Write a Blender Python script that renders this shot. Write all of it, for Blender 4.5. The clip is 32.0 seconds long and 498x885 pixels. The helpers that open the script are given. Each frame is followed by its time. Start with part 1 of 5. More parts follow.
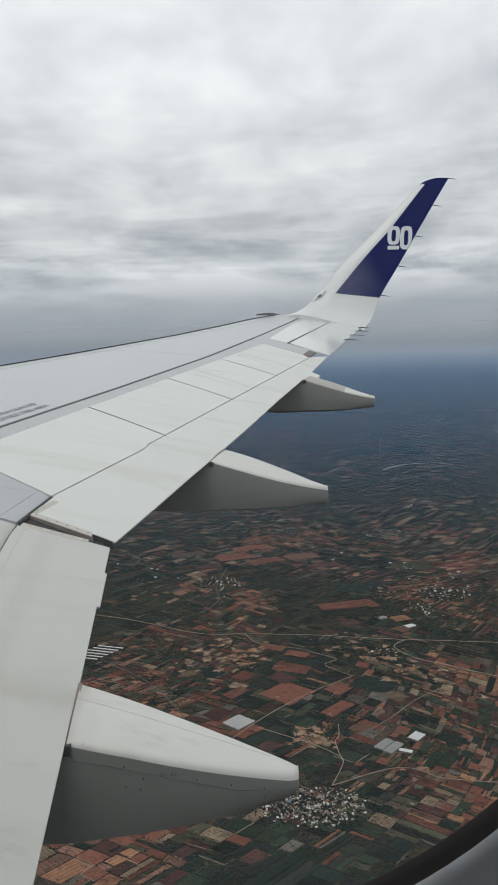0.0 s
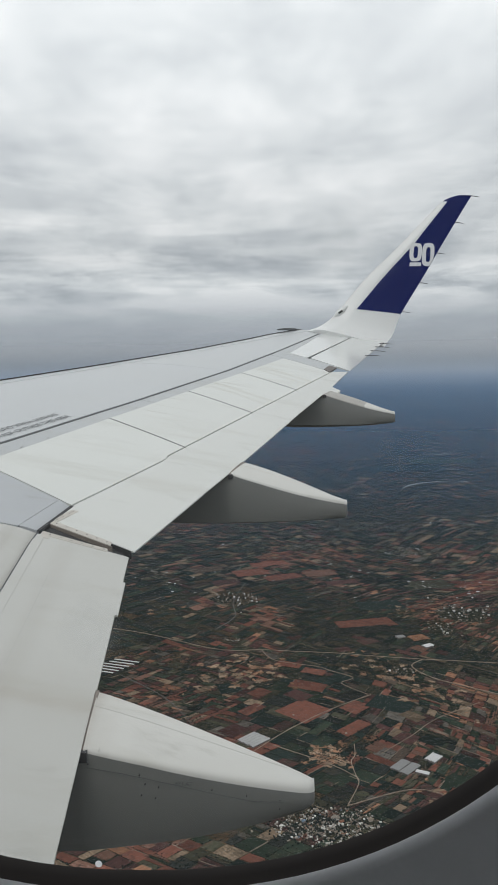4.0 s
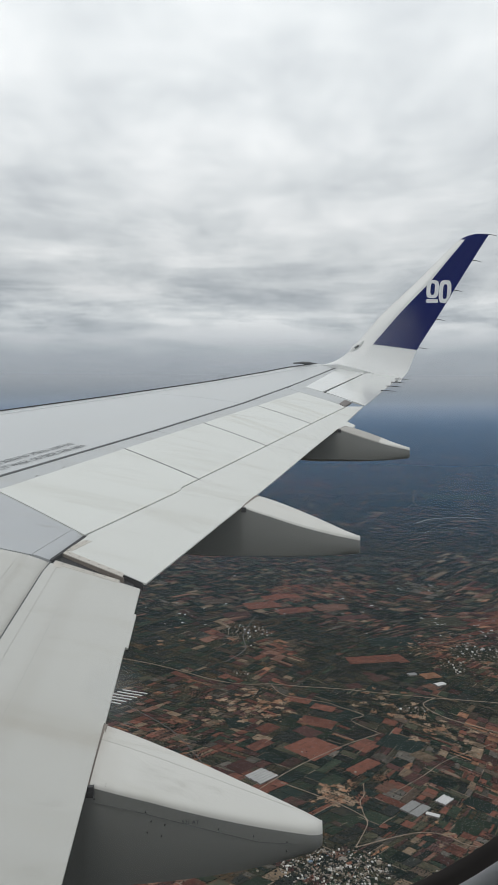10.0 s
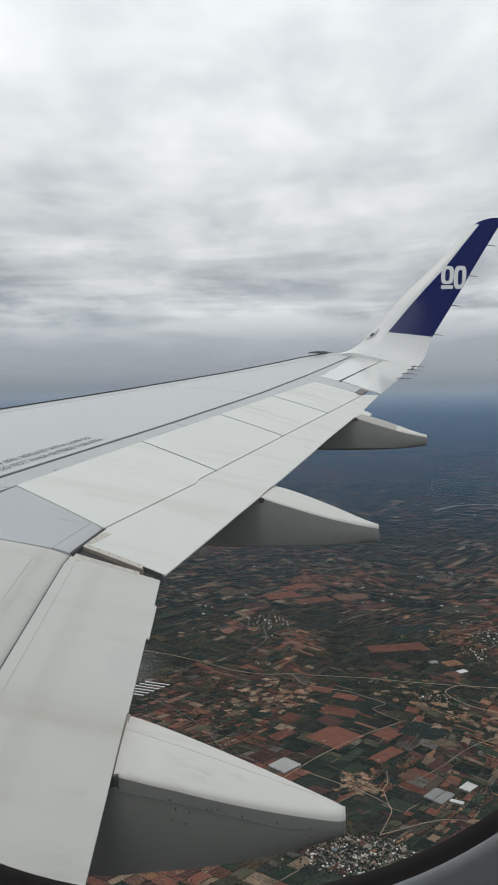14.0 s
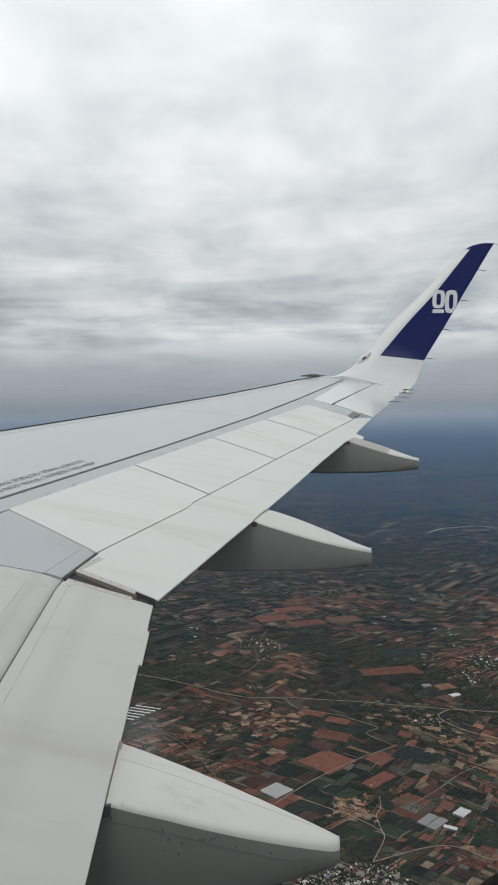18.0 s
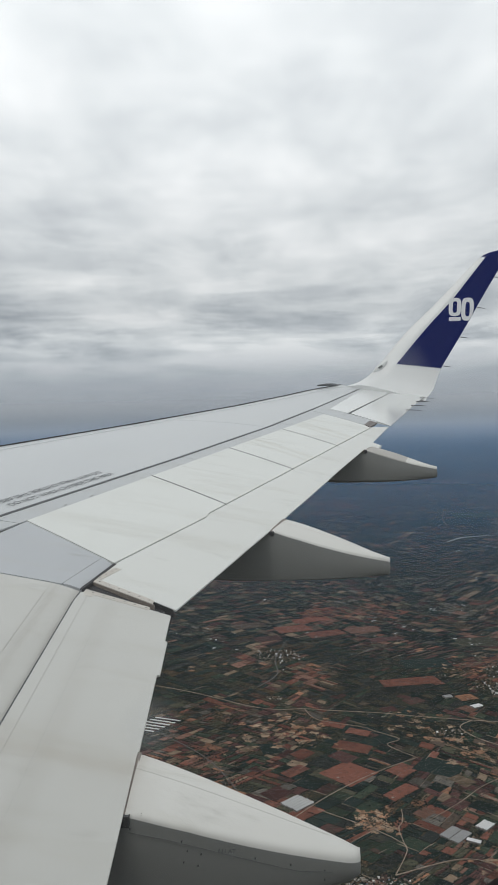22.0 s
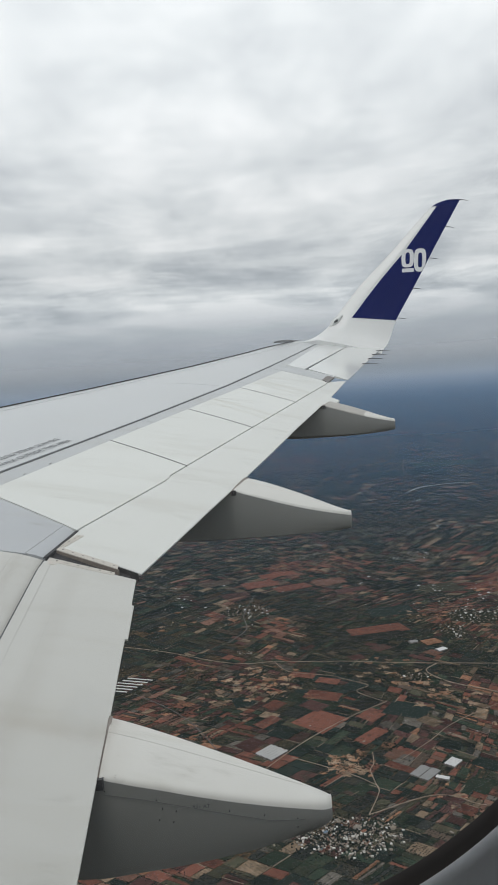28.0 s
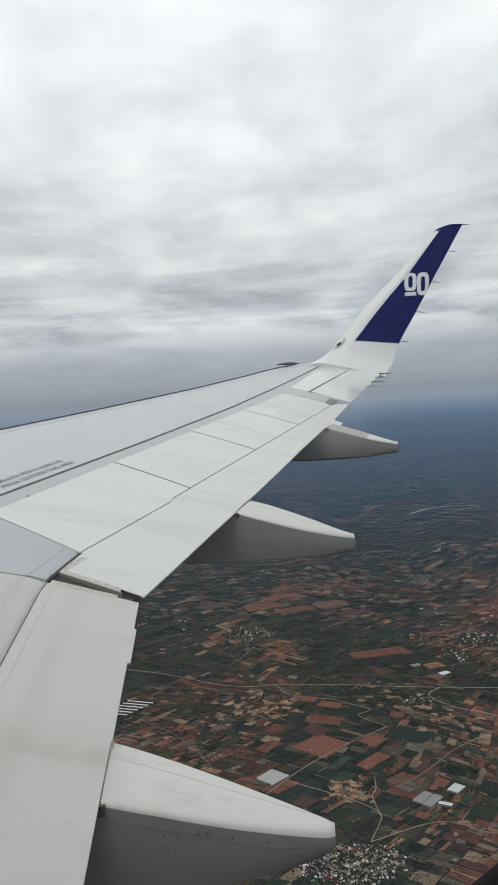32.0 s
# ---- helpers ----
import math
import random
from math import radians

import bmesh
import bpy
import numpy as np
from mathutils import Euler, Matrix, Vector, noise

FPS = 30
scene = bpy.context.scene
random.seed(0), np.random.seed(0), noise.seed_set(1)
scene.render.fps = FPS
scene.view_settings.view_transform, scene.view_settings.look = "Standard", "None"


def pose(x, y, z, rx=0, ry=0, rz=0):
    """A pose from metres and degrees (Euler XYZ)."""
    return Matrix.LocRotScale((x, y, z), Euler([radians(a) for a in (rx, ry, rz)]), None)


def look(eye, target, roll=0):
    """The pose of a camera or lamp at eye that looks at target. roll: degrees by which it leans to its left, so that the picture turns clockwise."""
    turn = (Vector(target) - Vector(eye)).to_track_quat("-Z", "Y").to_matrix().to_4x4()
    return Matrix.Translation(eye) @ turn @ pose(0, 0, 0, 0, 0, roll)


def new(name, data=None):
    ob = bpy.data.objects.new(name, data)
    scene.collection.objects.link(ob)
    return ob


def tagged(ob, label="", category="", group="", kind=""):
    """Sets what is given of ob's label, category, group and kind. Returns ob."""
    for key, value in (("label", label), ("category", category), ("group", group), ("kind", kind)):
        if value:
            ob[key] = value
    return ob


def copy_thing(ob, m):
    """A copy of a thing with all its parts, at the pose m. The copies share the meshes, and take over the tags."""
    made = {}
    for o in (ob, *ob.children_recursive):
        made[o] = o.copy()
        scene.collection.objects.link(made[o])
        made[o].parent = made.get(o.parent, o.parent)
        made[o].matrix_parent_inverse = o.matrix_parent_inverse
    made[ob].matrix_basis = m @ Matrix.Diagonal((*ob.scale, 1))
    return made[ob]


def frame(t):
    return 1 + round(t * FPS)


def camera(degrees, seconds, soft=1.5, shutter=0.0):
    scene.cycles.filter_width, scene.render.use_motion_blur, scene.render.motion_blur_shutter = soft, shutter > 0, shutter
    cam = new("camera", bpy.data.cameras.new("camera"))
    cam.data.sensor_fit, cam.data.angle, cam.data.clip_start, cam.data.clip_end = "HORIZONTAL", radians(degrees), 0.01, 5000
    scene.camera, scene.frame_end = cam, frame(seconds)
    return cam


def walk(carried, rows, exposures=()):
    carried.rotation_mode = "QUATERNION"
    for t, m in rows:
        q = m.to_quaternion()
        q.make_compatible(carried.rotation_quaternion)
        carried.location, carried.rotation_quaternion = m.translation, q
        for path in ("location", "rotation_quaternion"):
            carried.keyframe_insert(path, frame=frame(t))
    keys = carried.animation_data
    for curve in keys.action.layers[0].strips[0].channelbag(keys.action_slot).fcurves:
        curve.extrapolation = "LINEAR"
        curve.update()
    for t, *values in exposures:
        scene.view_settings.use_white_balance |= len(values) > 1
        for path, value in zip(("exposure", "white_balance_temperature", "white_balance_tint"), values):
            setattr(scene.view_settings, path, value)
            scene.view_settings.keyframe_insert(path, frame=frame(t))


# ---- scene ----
cam = camera(34.0, 32.0)
# seconds, place, turn (a hand-held phone at a cabin window)
PATH = [
    (0, 6.851, 1.568, 1.051, 83.01, 1.52, -0.82),
    (0.5, 6.848, 1.563, 1.053, 83.50, 1.03, -1.01),
    (1, 6.844, 1.562, 1.059, 83.78, 1.63, -0.27),
    (1.5, 6.847, 1.557, 1.055, 83.60, 2.96, 0.59),
    (2, 6.845, 1.562, 1.051, 83.71, 2.45, 1.42),
    (2.5, 6.842, 1.559, 1.031, 83.28, 1.38, 1.91),
    (3, 6.847, 1.559, 1.022, 82.28, 1.45, 1.33),
    (3.5, 6.847, 1.559, 1.024, 83.11, 0.75, 0.66),
    (5.5, 6.849, 1.531, 1.064, 86.62, 1.44, 0.48),
    (6, 6.847, 1.533, 1.066, 87.34, 1.23, 0.68),
    (6.5, 6.849, 1.533, 1.061, 86.98, 0.77, 0.77),
    (7, 6.847, 1.535, 1.059, 86.19, 0.59, 0.82),
    (7.5, 6.847, 1.534, 1.057, 86.08, 0.67, 0.70),
    (8, 6.845, 1.534, 1.062, 87.14, 0.73, 0.90),
    (8.5, 6.845, 1.531, 1.060, 87.80, 0.52, 1.22),
    (9, 6.844, 1.534, 1.059, 87.57, 0.28, 1.43),
    (9.5, 6.845, 1.537, 1.052, 86.96, -0.01, 1.69),
    (10, 6.845, 1.543, 1.047, 86.35, -0.26, 1.70),
    (10.5, 6.844, 1.544, 1.043, 85.63, -0.36, 1.62),
    (11, 6.841, 1.545, 1.043, 85.90, -0.36, 1.71),
    (11.5, 6.843, 1.543, 1.043, 86.07, -0.40, 1.79),
    (12, 6.843, 1.541, 1.046, 85.96, -0.39, 1.89),
    (12.5, 6.846, 1.536, 1.046, 86.46, 0.05, 2.16),
    (13, 6.848, 1.535, 1.049, 86.61, 1.06, 2.48),
    (13.5, 6.849, 1.534, 1.048, 85.85, 0.93, 2.82),
    (15.5, 6.842, 1.542, 1.033, 85.63, 1.19, 2.67),
    (16, 6.845, 1.540, 1.044, 86.25, 1.28, 2.64),
    (16.5, 6.847, 1.535, 1.048, 86.55, 1.19, 2.56),
    (17, 6.846, 1.533, 1.052, 86.52, 0.89, 2.50),
    (17.5, 6.844, 1.528, 1.055, 86.83, 0.74, 2.56),
    (18, 6.842, 1.526, 1.062, 87.24, 0.82, 2.26),
    (18.5, 6.844, 1.521, 1.061, 87.28, 1.30, 2.18),
    (19, 6.845, 1.519, 1.063, 88.40, 1.61, 2.35),
    (19.5, 6.848, 1.515, 1.062, 89.12, 1.62, 2.66),
    (20, 6.850, 1.516, 1.062, 89.02, 1.63, 3.00),
    (20.5, 6.849, 1.519, 1.059, 88.80, 1.54, 3.24),
    (21, 6.847, 1.522, 1.056, 88.64, 1.63, 3.32),
    (21.5, 6.847, 1.525, 1.053, 88.51, 1.42, 3.43),
    (22, 6.847, 1.528, 1.055, 88.00, 1.42, 3.45),
    (22.5, 6.848, 1.524, 1.059, 87.36, 1.87, 3.21),
    (23, 6.849, 1.520, 1.066, 87.74, 2.74, 2.46),
    (23.5, 6.855, 1.518, 1.070, 88.07, 3.99, 1.93),
    (24, 6.858, 1.520, 1.074, 87.58, 4.54, 1.71),
    (24.5, 6.863, 1.517, 1.072, 86.84, 4.29, 1.50),
    (25, 6.865, 1.518, 1.073, 86.29, 3.76, 1.36),
    (25.5, 6.866, 1.519, 1.071, 85.64, 3.57, 1.17),
    (27.5, 6.859, 1.537, 1.059, 84.78, 3.74, 0.38),
    (28, 6.858, 1.537, 1.062, 84.96, 3.74, 0.51),
    (28.5, 6.865, 1.534, 1.061, 84.76, 3.76, -0.71),
    (29, 6.872, 1.534, 1.059, 84.49, 3.52, -2.25),
    (29.5, 6.865, 1.537, 1.061, 84.94, 3.48, -1.51),
    (30, 6.860, 1.540, 1.065, 84.89, 3.38, -0.43),
    (30.5, 6.861, 1.536, 1.067, 85.28, 3.68, 0.12),
    (31, 6.862, 1.533, 1.071, 86.39, 4.04, 0.40),
    (31.5, 6.857, 1.531, 1.073, 86.60, 4.00, 0.61),
    (32, 6.851, 1.529, 1.074, 86.47, 3.45, 0.70),
]
EXPOSURES = [(0.0, 0.0), (21.0, 0.0), (27.5, 0.05), (32.0, 0.05)]
walk(cam, [(r[0], pose(*r[1:])) for r in PATH], EXPOSURES)

GROUND = -80.0


# ---- world, sun ----
def node(tree, kind, **inputs):
    n = tree.nodes.new(kind)
    for key, value in inputs.items():
        n.inputs[key.replace("_", " ")].default_value = value
    return n


def mathn(tree, op, a, b=None, clamp=False):
    n = tree.nodes.new("ShaderNodeMath")
    n.operation, n.use_clamp = op, clamp
    for i, v in enumerate((a, b)):
        if v is None:
            continue
        if isinstance(v, (int, float)):
            n.inputs[i].default_value = v
        else:
            tree.links.new(v, n.inputs[i])
    return n.outputs[0]


def ramp(tree, fac, stops, mode="LINEAR"):
    n = tree.nodes.new("ShaderNodeValToRGB")
    n.color_ramp.interpolation = mode
    while len(n.color_ramp.elements) < len(stops):
        n.color_ramp.elements.new(0.5)
    for e, (p, c) in zip(n.color_ramp.elements, stops):
        e.position, e.color = p, (*c, 1.0) if len(c) == 3 else c
    tree.links.new(fac, n.inputs[0])
    return n.outputs[0]


SUN_ELEV, SUN_AZ = radians(58), radians(200)


def make_world():
    w = bpy.data.worlds.new("overcast_sky")
    scene.world = w
    w.use_nodes = True
    t = w.node_tree
    t.nodes.clear()
    out = t.nodes.new("ShaderNodeOutputWorld")
    sky = t.nodes.new("ShaderNodeTexSky")
    sky.sky_type, sky.sun_disc = "NISHITA", False
    sky.sun_elevation, sky.sun_rotation = SUN_ELEV, SUN_AZ
    clear = node(t, "ShaderNodeBackground", Strength=0.1)
    t.links.new(sky.outputs[0], clear.inputs[0])
    co = t.nodes.new("ShaderNodeTexCoord")
    sep = t.nodes.new("ShaderNodeSeparateXYZ")
    t.links.new(co.outputs["Generated"], sep.inputs[0])
    x, y, z = sep.outputs
    zz = mathn(t, "MAXIMUM", z, 0.0)
    den = mathn(t, "ADD", zz, 0.13)
    px, py = mathn(t, "DIVIDE", x, den), mathn(t, "DIVIDE", y, den)
    com = t.nodes.new("ShaderNodeCombineXYZ")
    t.links.new(px, com.inputs[0]), t.links.new(py, com.inputs[1])
    com.inputs[2].default_value = 3.7

    def layer(scale, sx, sy, detail, rough, dist):
        m = t.nodes.new("ShaderNodeMapping")
        m.inputs["Scale"].default_value = (sx, sy, 1)
        m.inputs["Rotation"].default_value = (0, 0, 0.12)
        t.links.new(com.outputs[0], m.inputs[0])
        n = node(t, "ShaderNodeTexNoise", Scale=scale, Detail=detail, Roughness=rough, Distortion=dist)
        t.links.new(m.outputs[0], n.inputs["Vector"])
        return n.outputs[0]

    big = layer(0.8, 1.2, 0.75, 4.0, 0.5, 0.3)
    mid = layer(2.0, 1.2, 0.78, 9.0, 0.58, 0.2)
    s = mathn(t, "ADD", mathn(t, "MULTIPLY", big, 0.50), mathn(t, "MULTIPLY", mid, 0.50))
    # long flat banks and bright slits low in the sky
    flat = t.nodes.new("ShaderNodeCombineXYZ")
    t.links.new(mathn(t, "MULTIPLY", mathn(t, "DIVIDE", x, mathn(t, "MAXIMUM", mathn(t, "ABSOLUTE", y), 0.2)), 3.4), flat.inputs[0])
    t.links.new(mathn(t, "MULTIPLY", zz, 23.0), flat.inputs[1])
    t.links.new(y, flat.inputs[2])
    bank = node(t, "ShaderNodeTexNoise", Scale=1.0, Detail=9.0, Roughness=0.66, Distortion=0.35)
    t.links.new(flat.outputs[0], bank.inputs["Vector"])
    low = ramp(t, zz, [(0.02, (0.10,) * 3), (0.06, (0.50,) * 3), (0.11, (0.38,) * 3), (0.17, (0.20,) * 3), (0.30, (0.05,) * 3)])
    s = mathn(t, "ADD", s, mathn(t, "MULTIPLY", mathn(t, "SUBTRACT", ramp(t, bank.outputs[0], [(0.36, (0.36,) * 3), (0.46, (0.45,) * 3), (0.50, (0.53,) * 3), (0.56, (0.70,) * 3), (0.66, (0.60,) * 3)]), 0.51), low))
    # softer, more even cloud higher up
    soft = ramp(t, zz, [(0.08, (1.0,) * 3), (0.20, (0.78,) * 3), (0.42, (0.55,) * 3)])
    s = mathn(t, "ADD", mathn(t, "MULTIPLY", mathn(t, "SUBTRACT", s, 0.52), soft), 0.54)
    cloud = ramp(t, s, [(0.37, (0.335, 0.36, 0.385)), (0.45, (0.50, 0.53, 0.555)), (0.53, (0.685, 0.715, 0.725)), (0.63, (0.90, 0.915, 0.915))])
    # a brighter cloud base higher up, a dim hazy band at the horizon
    lift = ramp(t, zz, [(0.0, (0.66,) * 3), (0.06, (0.92,) * 3), (0.085, (1.0,) * 3), (0.12, (0.86,) * 3), (0.20, (0.98,) * 3), (0.32, (1.22,) * 3), (0.44, (1.36,) * 3), (0.60, (1.15,) * 3), (0.9, (0.95,) * 3)])
    mul = t.nodes.new("ShaderNodeMix")
    mul.data_type, mul.blend_type = "RGBA", "MULTIPLY"
    mul.inputs[0].default_value = 1.0
    t.links.new(cloud, mul.inputs[6]), t.links.new(lift, mul.inputs[7])
    hz = ramp(t, zz, [(0.0, (1, 1, 1)), (0.045, (0.85, 0.85, 0.85)), (0.085, (0.25, 0.25, 0.25)), (0.16, (0, 0, 0))])
    mix = t.nodes.new("ShaderNodeMix")
    mix.data_type = "RGBA"
    t.links.new(hz, mix.inputs[0]), t.links.new(mul.outputs[2], mix.inputs[6])
    mix.inputs[7].default_value = (0.36, 0.402, 0.455, 1)
    deck = node(t, "ShaderNodeBackground", Strength=1.0)
    t.links.new(mix.outputs[2], deck.inputs[0])
    ms = t.nodes.new("ShaderNodeMixShader")
    ms.inputs[0].default_value = 0.93
    t.links.new(clear.outputs[0], ms.inputs[1]), t.links.new(deck.outputs[0], ms.inputs[2])
    t.links.new(ms.outputs[0], out.inputs[0])


make_world()
sun = new("sun", bpy.data.lights.new("sun", "SUN"))
sun.data.energy, sun.data.angle, sun.data.color = 0.55, radians(25), (1.0, 0.96, 0.9)
sun.matrix_world = look((0, 0, 200), (200 * math.cos(SUN_ELEV) * 0.35, 200 * math.cos(SUN_ELEV) * 0.9, 200 - 200 * math.sin(SUN_ELEV)))


# ---- materials ----
def material(name, base, rough=0.5, metal=0.0, coarse=0.6, fine=14.0, vary=0.10, grain=0.05, bump=0.0,
             stretch=(1, 1, 1), dirt=None, dirt_amount=0.0, spec=0.5):
    m = bpy.data.materials.new(name)
    m.use_nodes = True
    t = m.node_tree
    b = t.nodes["Principled BSDF"]
    b.inputs["Metallic"].default_value = metal
    b.inputs["Specular IOR Level"].default_value = spec
    co = t.nodes.new("ShaderNodeTexCoord")
    mp = t.nodes.new("ShaderNodeMapping")
    mp.inputs["Scale"].default_value = stretch
    t.links.new(co.outputs["Object"], mp.inputs[0])
    n1 = node(t, "ShaderNodeTexNoise", Scale=coarse, Detail=5.0, Roughness=0.6)
    n2 = node(t, "ShaderNodeTexNoise", Scale=fine, Detail=3.0, Roughness=0.6)
    for n in (n1, n2):
        t.links.new(mp.outputs[0], n.inputs["Vector"])
    k = mathn(t, "ADD", mathn(t, "MULTIPLY", mathn(t, "SUBTRACT", n1.outputs[0], 0.5), 2 * vary),
              mathn(t, "MULTIPLY", mathn(t, "SUBTRACT", n2.outputs[0], 0.5), 2 * grain))
    k = mathn(t, "ADD", k, 1.0)
    mul = t.nodes.new("ShaderNodeMix")
    mul.data_type, mul.blend_type = "RGBA", "MULTIPLY"
    mul.inputs[0].default_value = 1.0
    mul.inputs[6].default_value = (*base, 1)
    t.links.new(k, mul.inputs[7])
    colour = mul.outputs[2]
    if dirt:
        n3 = node(t, "ShaderNodeTexNoise", Scale=coarse * 1.7, Detail=6.0, Roughness=0.65)
        mp2 = t.nodes.new("ShaderNodeMapping")
        mp2.inputs["Scale"].default_value = (stretch[0] * 0.35, stretch[1] * 2.6, 1)
        mp2.inputs["Location"].default_value = (3.1, 7.7, 0)
        t.links.new(co.outputs["Object"], mp2.inputs[0]), t.links.new(mp2.outputs[0], n3.inputs["Vector"])
        f = ramp(t, n3.outputs[0], [(0.52, (0, 0, 0)), (0.74, (dirt_amount,) * 3)])
        mx = t.nodes.new("ShaderNodeMix")
        mx.data_type = "RGBA"
        mx.inputs[7].default_value = (*dirt, 1)
        t.links.new(f, mx.inputs[0]), t.links.new(colour, mx.inputs[6])
        colour = mx.outputs[2]
        # small smudges and oily runs
        n4 = node(t, "ShaderNodeTexNoise", Scale=coarse * 3.4, Detail=9.0, Roughness=0.74)
        mp3 = t.nodes.new("ShaderNodeMapping")
        mp3.inputs["Scale"].default_value = (stretch[0] * 0.55, stretch[1] * 1.5, 1)
        mp3.inputs["Location"].default_value = (1.3, 2.9, 0)
        t.links.new(co.outputs["Object"], mp3.inputs[0]), t.links.new(mp3.outputs[0], n4.inputs["Vector"])
        f = ramp(t, n4.outputs[0], [(0.57, (0, 0, 0)), (0.63, (dirt_amount * 0.35,) * 3), (0.72, (dirt_amount * 1.1,) * 3)])
        mx = t.nodes.new("ShaderNodeMix")
        mx.data_type = "RGBA"
        mx.inputs[7].default_value = (*[0.6 * c for c in dirt], 1)
        t.links.new(f, mx.inputs[0]), t.links.new(colour, mx.inputs[6])
        colour = mx.outputs[2]
    t.links.new(colour, b.inputs["Base Color"])
    r = mathn(t, "ADD", mathn(t, "MULTIPLY", mathn(t, "SUBTRACT", n2.outputs[0], 0.5), 0.2), rough, True)
    t.links.new(r, b.inputs["Roughness"])
    if bump:
        bp = t.nodes.new("ShaderNodeBump")
        bp.inputs["Strength"].default_value, bp.inputs["Distance"].default_value = 0.4, bump
        t.links.new(n2.outputs[0], bp.inputs["Height"]), t.links.new(bp.outputs[0], b.inputs["Normal"])
    return m


GRIME = (0.36, 0.34, 0.27)
M_SKIN = material("grey_wing_paint", (0.525, 0.545, 0.555), 0.36, coarse=0.5, fine=9, vary=0.05, grain=0.02, dirt=GRIME, dirt_amount=0.10)
M_STRIP = material("pale_grey_strip_paint", (0.485, 0.505, 0.515), 0.45, coarse=0.9, fine=14, vary=0.06, grain=0.03, dirt=GRIME, dirt_amount=0.3)
M_SPOILER = material("white_spoiler_paint", (0.69, 0.705, 0.675), 0.42, coarse=0.7, fine=12, vary=0.05, grain=0.02, dirt=GRIME, dirt_amount=0.28)
M_GLOSS = material("glossy_white_paint", (0.69, 0.705, 0.69), 0.14, coarse=0.7, fine=12, vary=0.04, grain=0.02, dirt=GRIME, dirt_amount=0.15)
M_FLAP = material("white_flap_paint", (0.665, 0.675, 0.645), 0.42, coarse=0.6, fine=12, vary=0.05, grain=0.02, dirt=GRIME, dirt_amount=0.34)
M_FLAP_IN = material("soft_white_flap_paint", (0.54, 0.54, 0.51), 0.45, coarse=0.9, fine=10, vary=0.08, grain=0.02, dirt=GRIME, dirt_amount=0.38)
M_SEAM = material("grimy_seam_paint", (0.47, 0.465, 0.43), 0.5, coarse=3, fine=20, vary=0.2, grain=0.1)
M_GREY = material("blue_grey_panel_paint", (0.46, 0.48, 0.50), 0.45, coarse=1.6, fine=22, vary=0.10, grain=0.04, dirt=GRIME, dirt_amount=0.4)
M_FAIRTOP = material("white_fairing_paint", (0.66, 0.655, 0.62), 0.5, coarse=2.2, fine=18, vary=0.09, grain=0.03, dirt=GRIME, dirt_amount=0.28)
# cover white dimmed to grey for weaker light; also on the screws
M_COVER = material("dimmed_cover_paint", (0.43, 0.415, 0.39), 0.5, coarse=2.5, fine=18, vary=0.12, grain=0.04, dirt=GRIME, dirt_amount=0.3)
# grey of the fairing sides, darkened further to hold their shade
M_FAIRLOW = material("shaded_fairing_grey", (0.218, 0.222, 0.212), 0.45, coarse=1.5, fine=22, vary=0.08, grain=0.04, dirt=(0.16, 0.15, 0.13), dirt_amount=0.3)
M_GAP = material("dark_seal_rubber", (0.045, 0.045, 0.047), 0.7, vary=0.2)
M_SEAL = material("grey_seal_strip", (0.085, 0.09, 0.095), 0.6, vary=0.15)
M_STEEL = material("dull_steel", (0.30, 0.29, 0.27), 0.45, metal=0.8, vary=0.2)
M_LIP = material("pale_lip_paint", (0.55, 0.52, 0.47), 0.55, coarse=5, fine=30, vary=0.2, grain=0.08)
M_FITTING = material("worn_brown_fitting", (0.150, 0.130, 0.118), 0.55, coarse=6, fine=30, vary=0.25, grain=0.1)
M_RIB = material("grimy_rib_primer", (0.22, 0.19, 0.165), 0.6, coarse=5, fine=30, vary=0.3, grain=0.1)
M_TIP = material("white_winglet_paint", (0.74, 0.75, 0.74), 0.30, coarse=0.8, fine=14, vary=0.03, grain=0.015)
M_BLUE = material("indigo_gloss_paint", (0.003, 0.010, 0.10), 0.3, coarse=0.8, fine=14, vary=0.08, grain=0.03, spec=0.08)
M_EMBLEM = material("white_emblem_paint", (0.74, 0.75, 0.76), 0.4, vary=0.03)
M_INK = material("grey_stencil_ink", (0.19, 0.20, 0.21), 0.6, coarse=6, fine=60, vary=0.5, grain=0.3)
M_BEZEL = material("grey_window_bezel_plastic", (0.86, 0.87, 0.885), 0.55, coarse=4, fine=120, vary=0.03, grain=0.03, bump=0.0004)
M_RUBBER = material("black_window_rubber", (0.055, 0.046, 0.042), 0.9, coarse=8, fine=60)
M_CABIN = material("cream_cabin_lining", (0.86, 0.85, 0.83), 0.6, coarse=2, fine=80, vary=0.04)
M_CARPET = material("grey_cabin_carpet", (0.32, 0.32, 0.35), 0.95, coarse=3, fine=150, vary=0.2, grain=0.3)


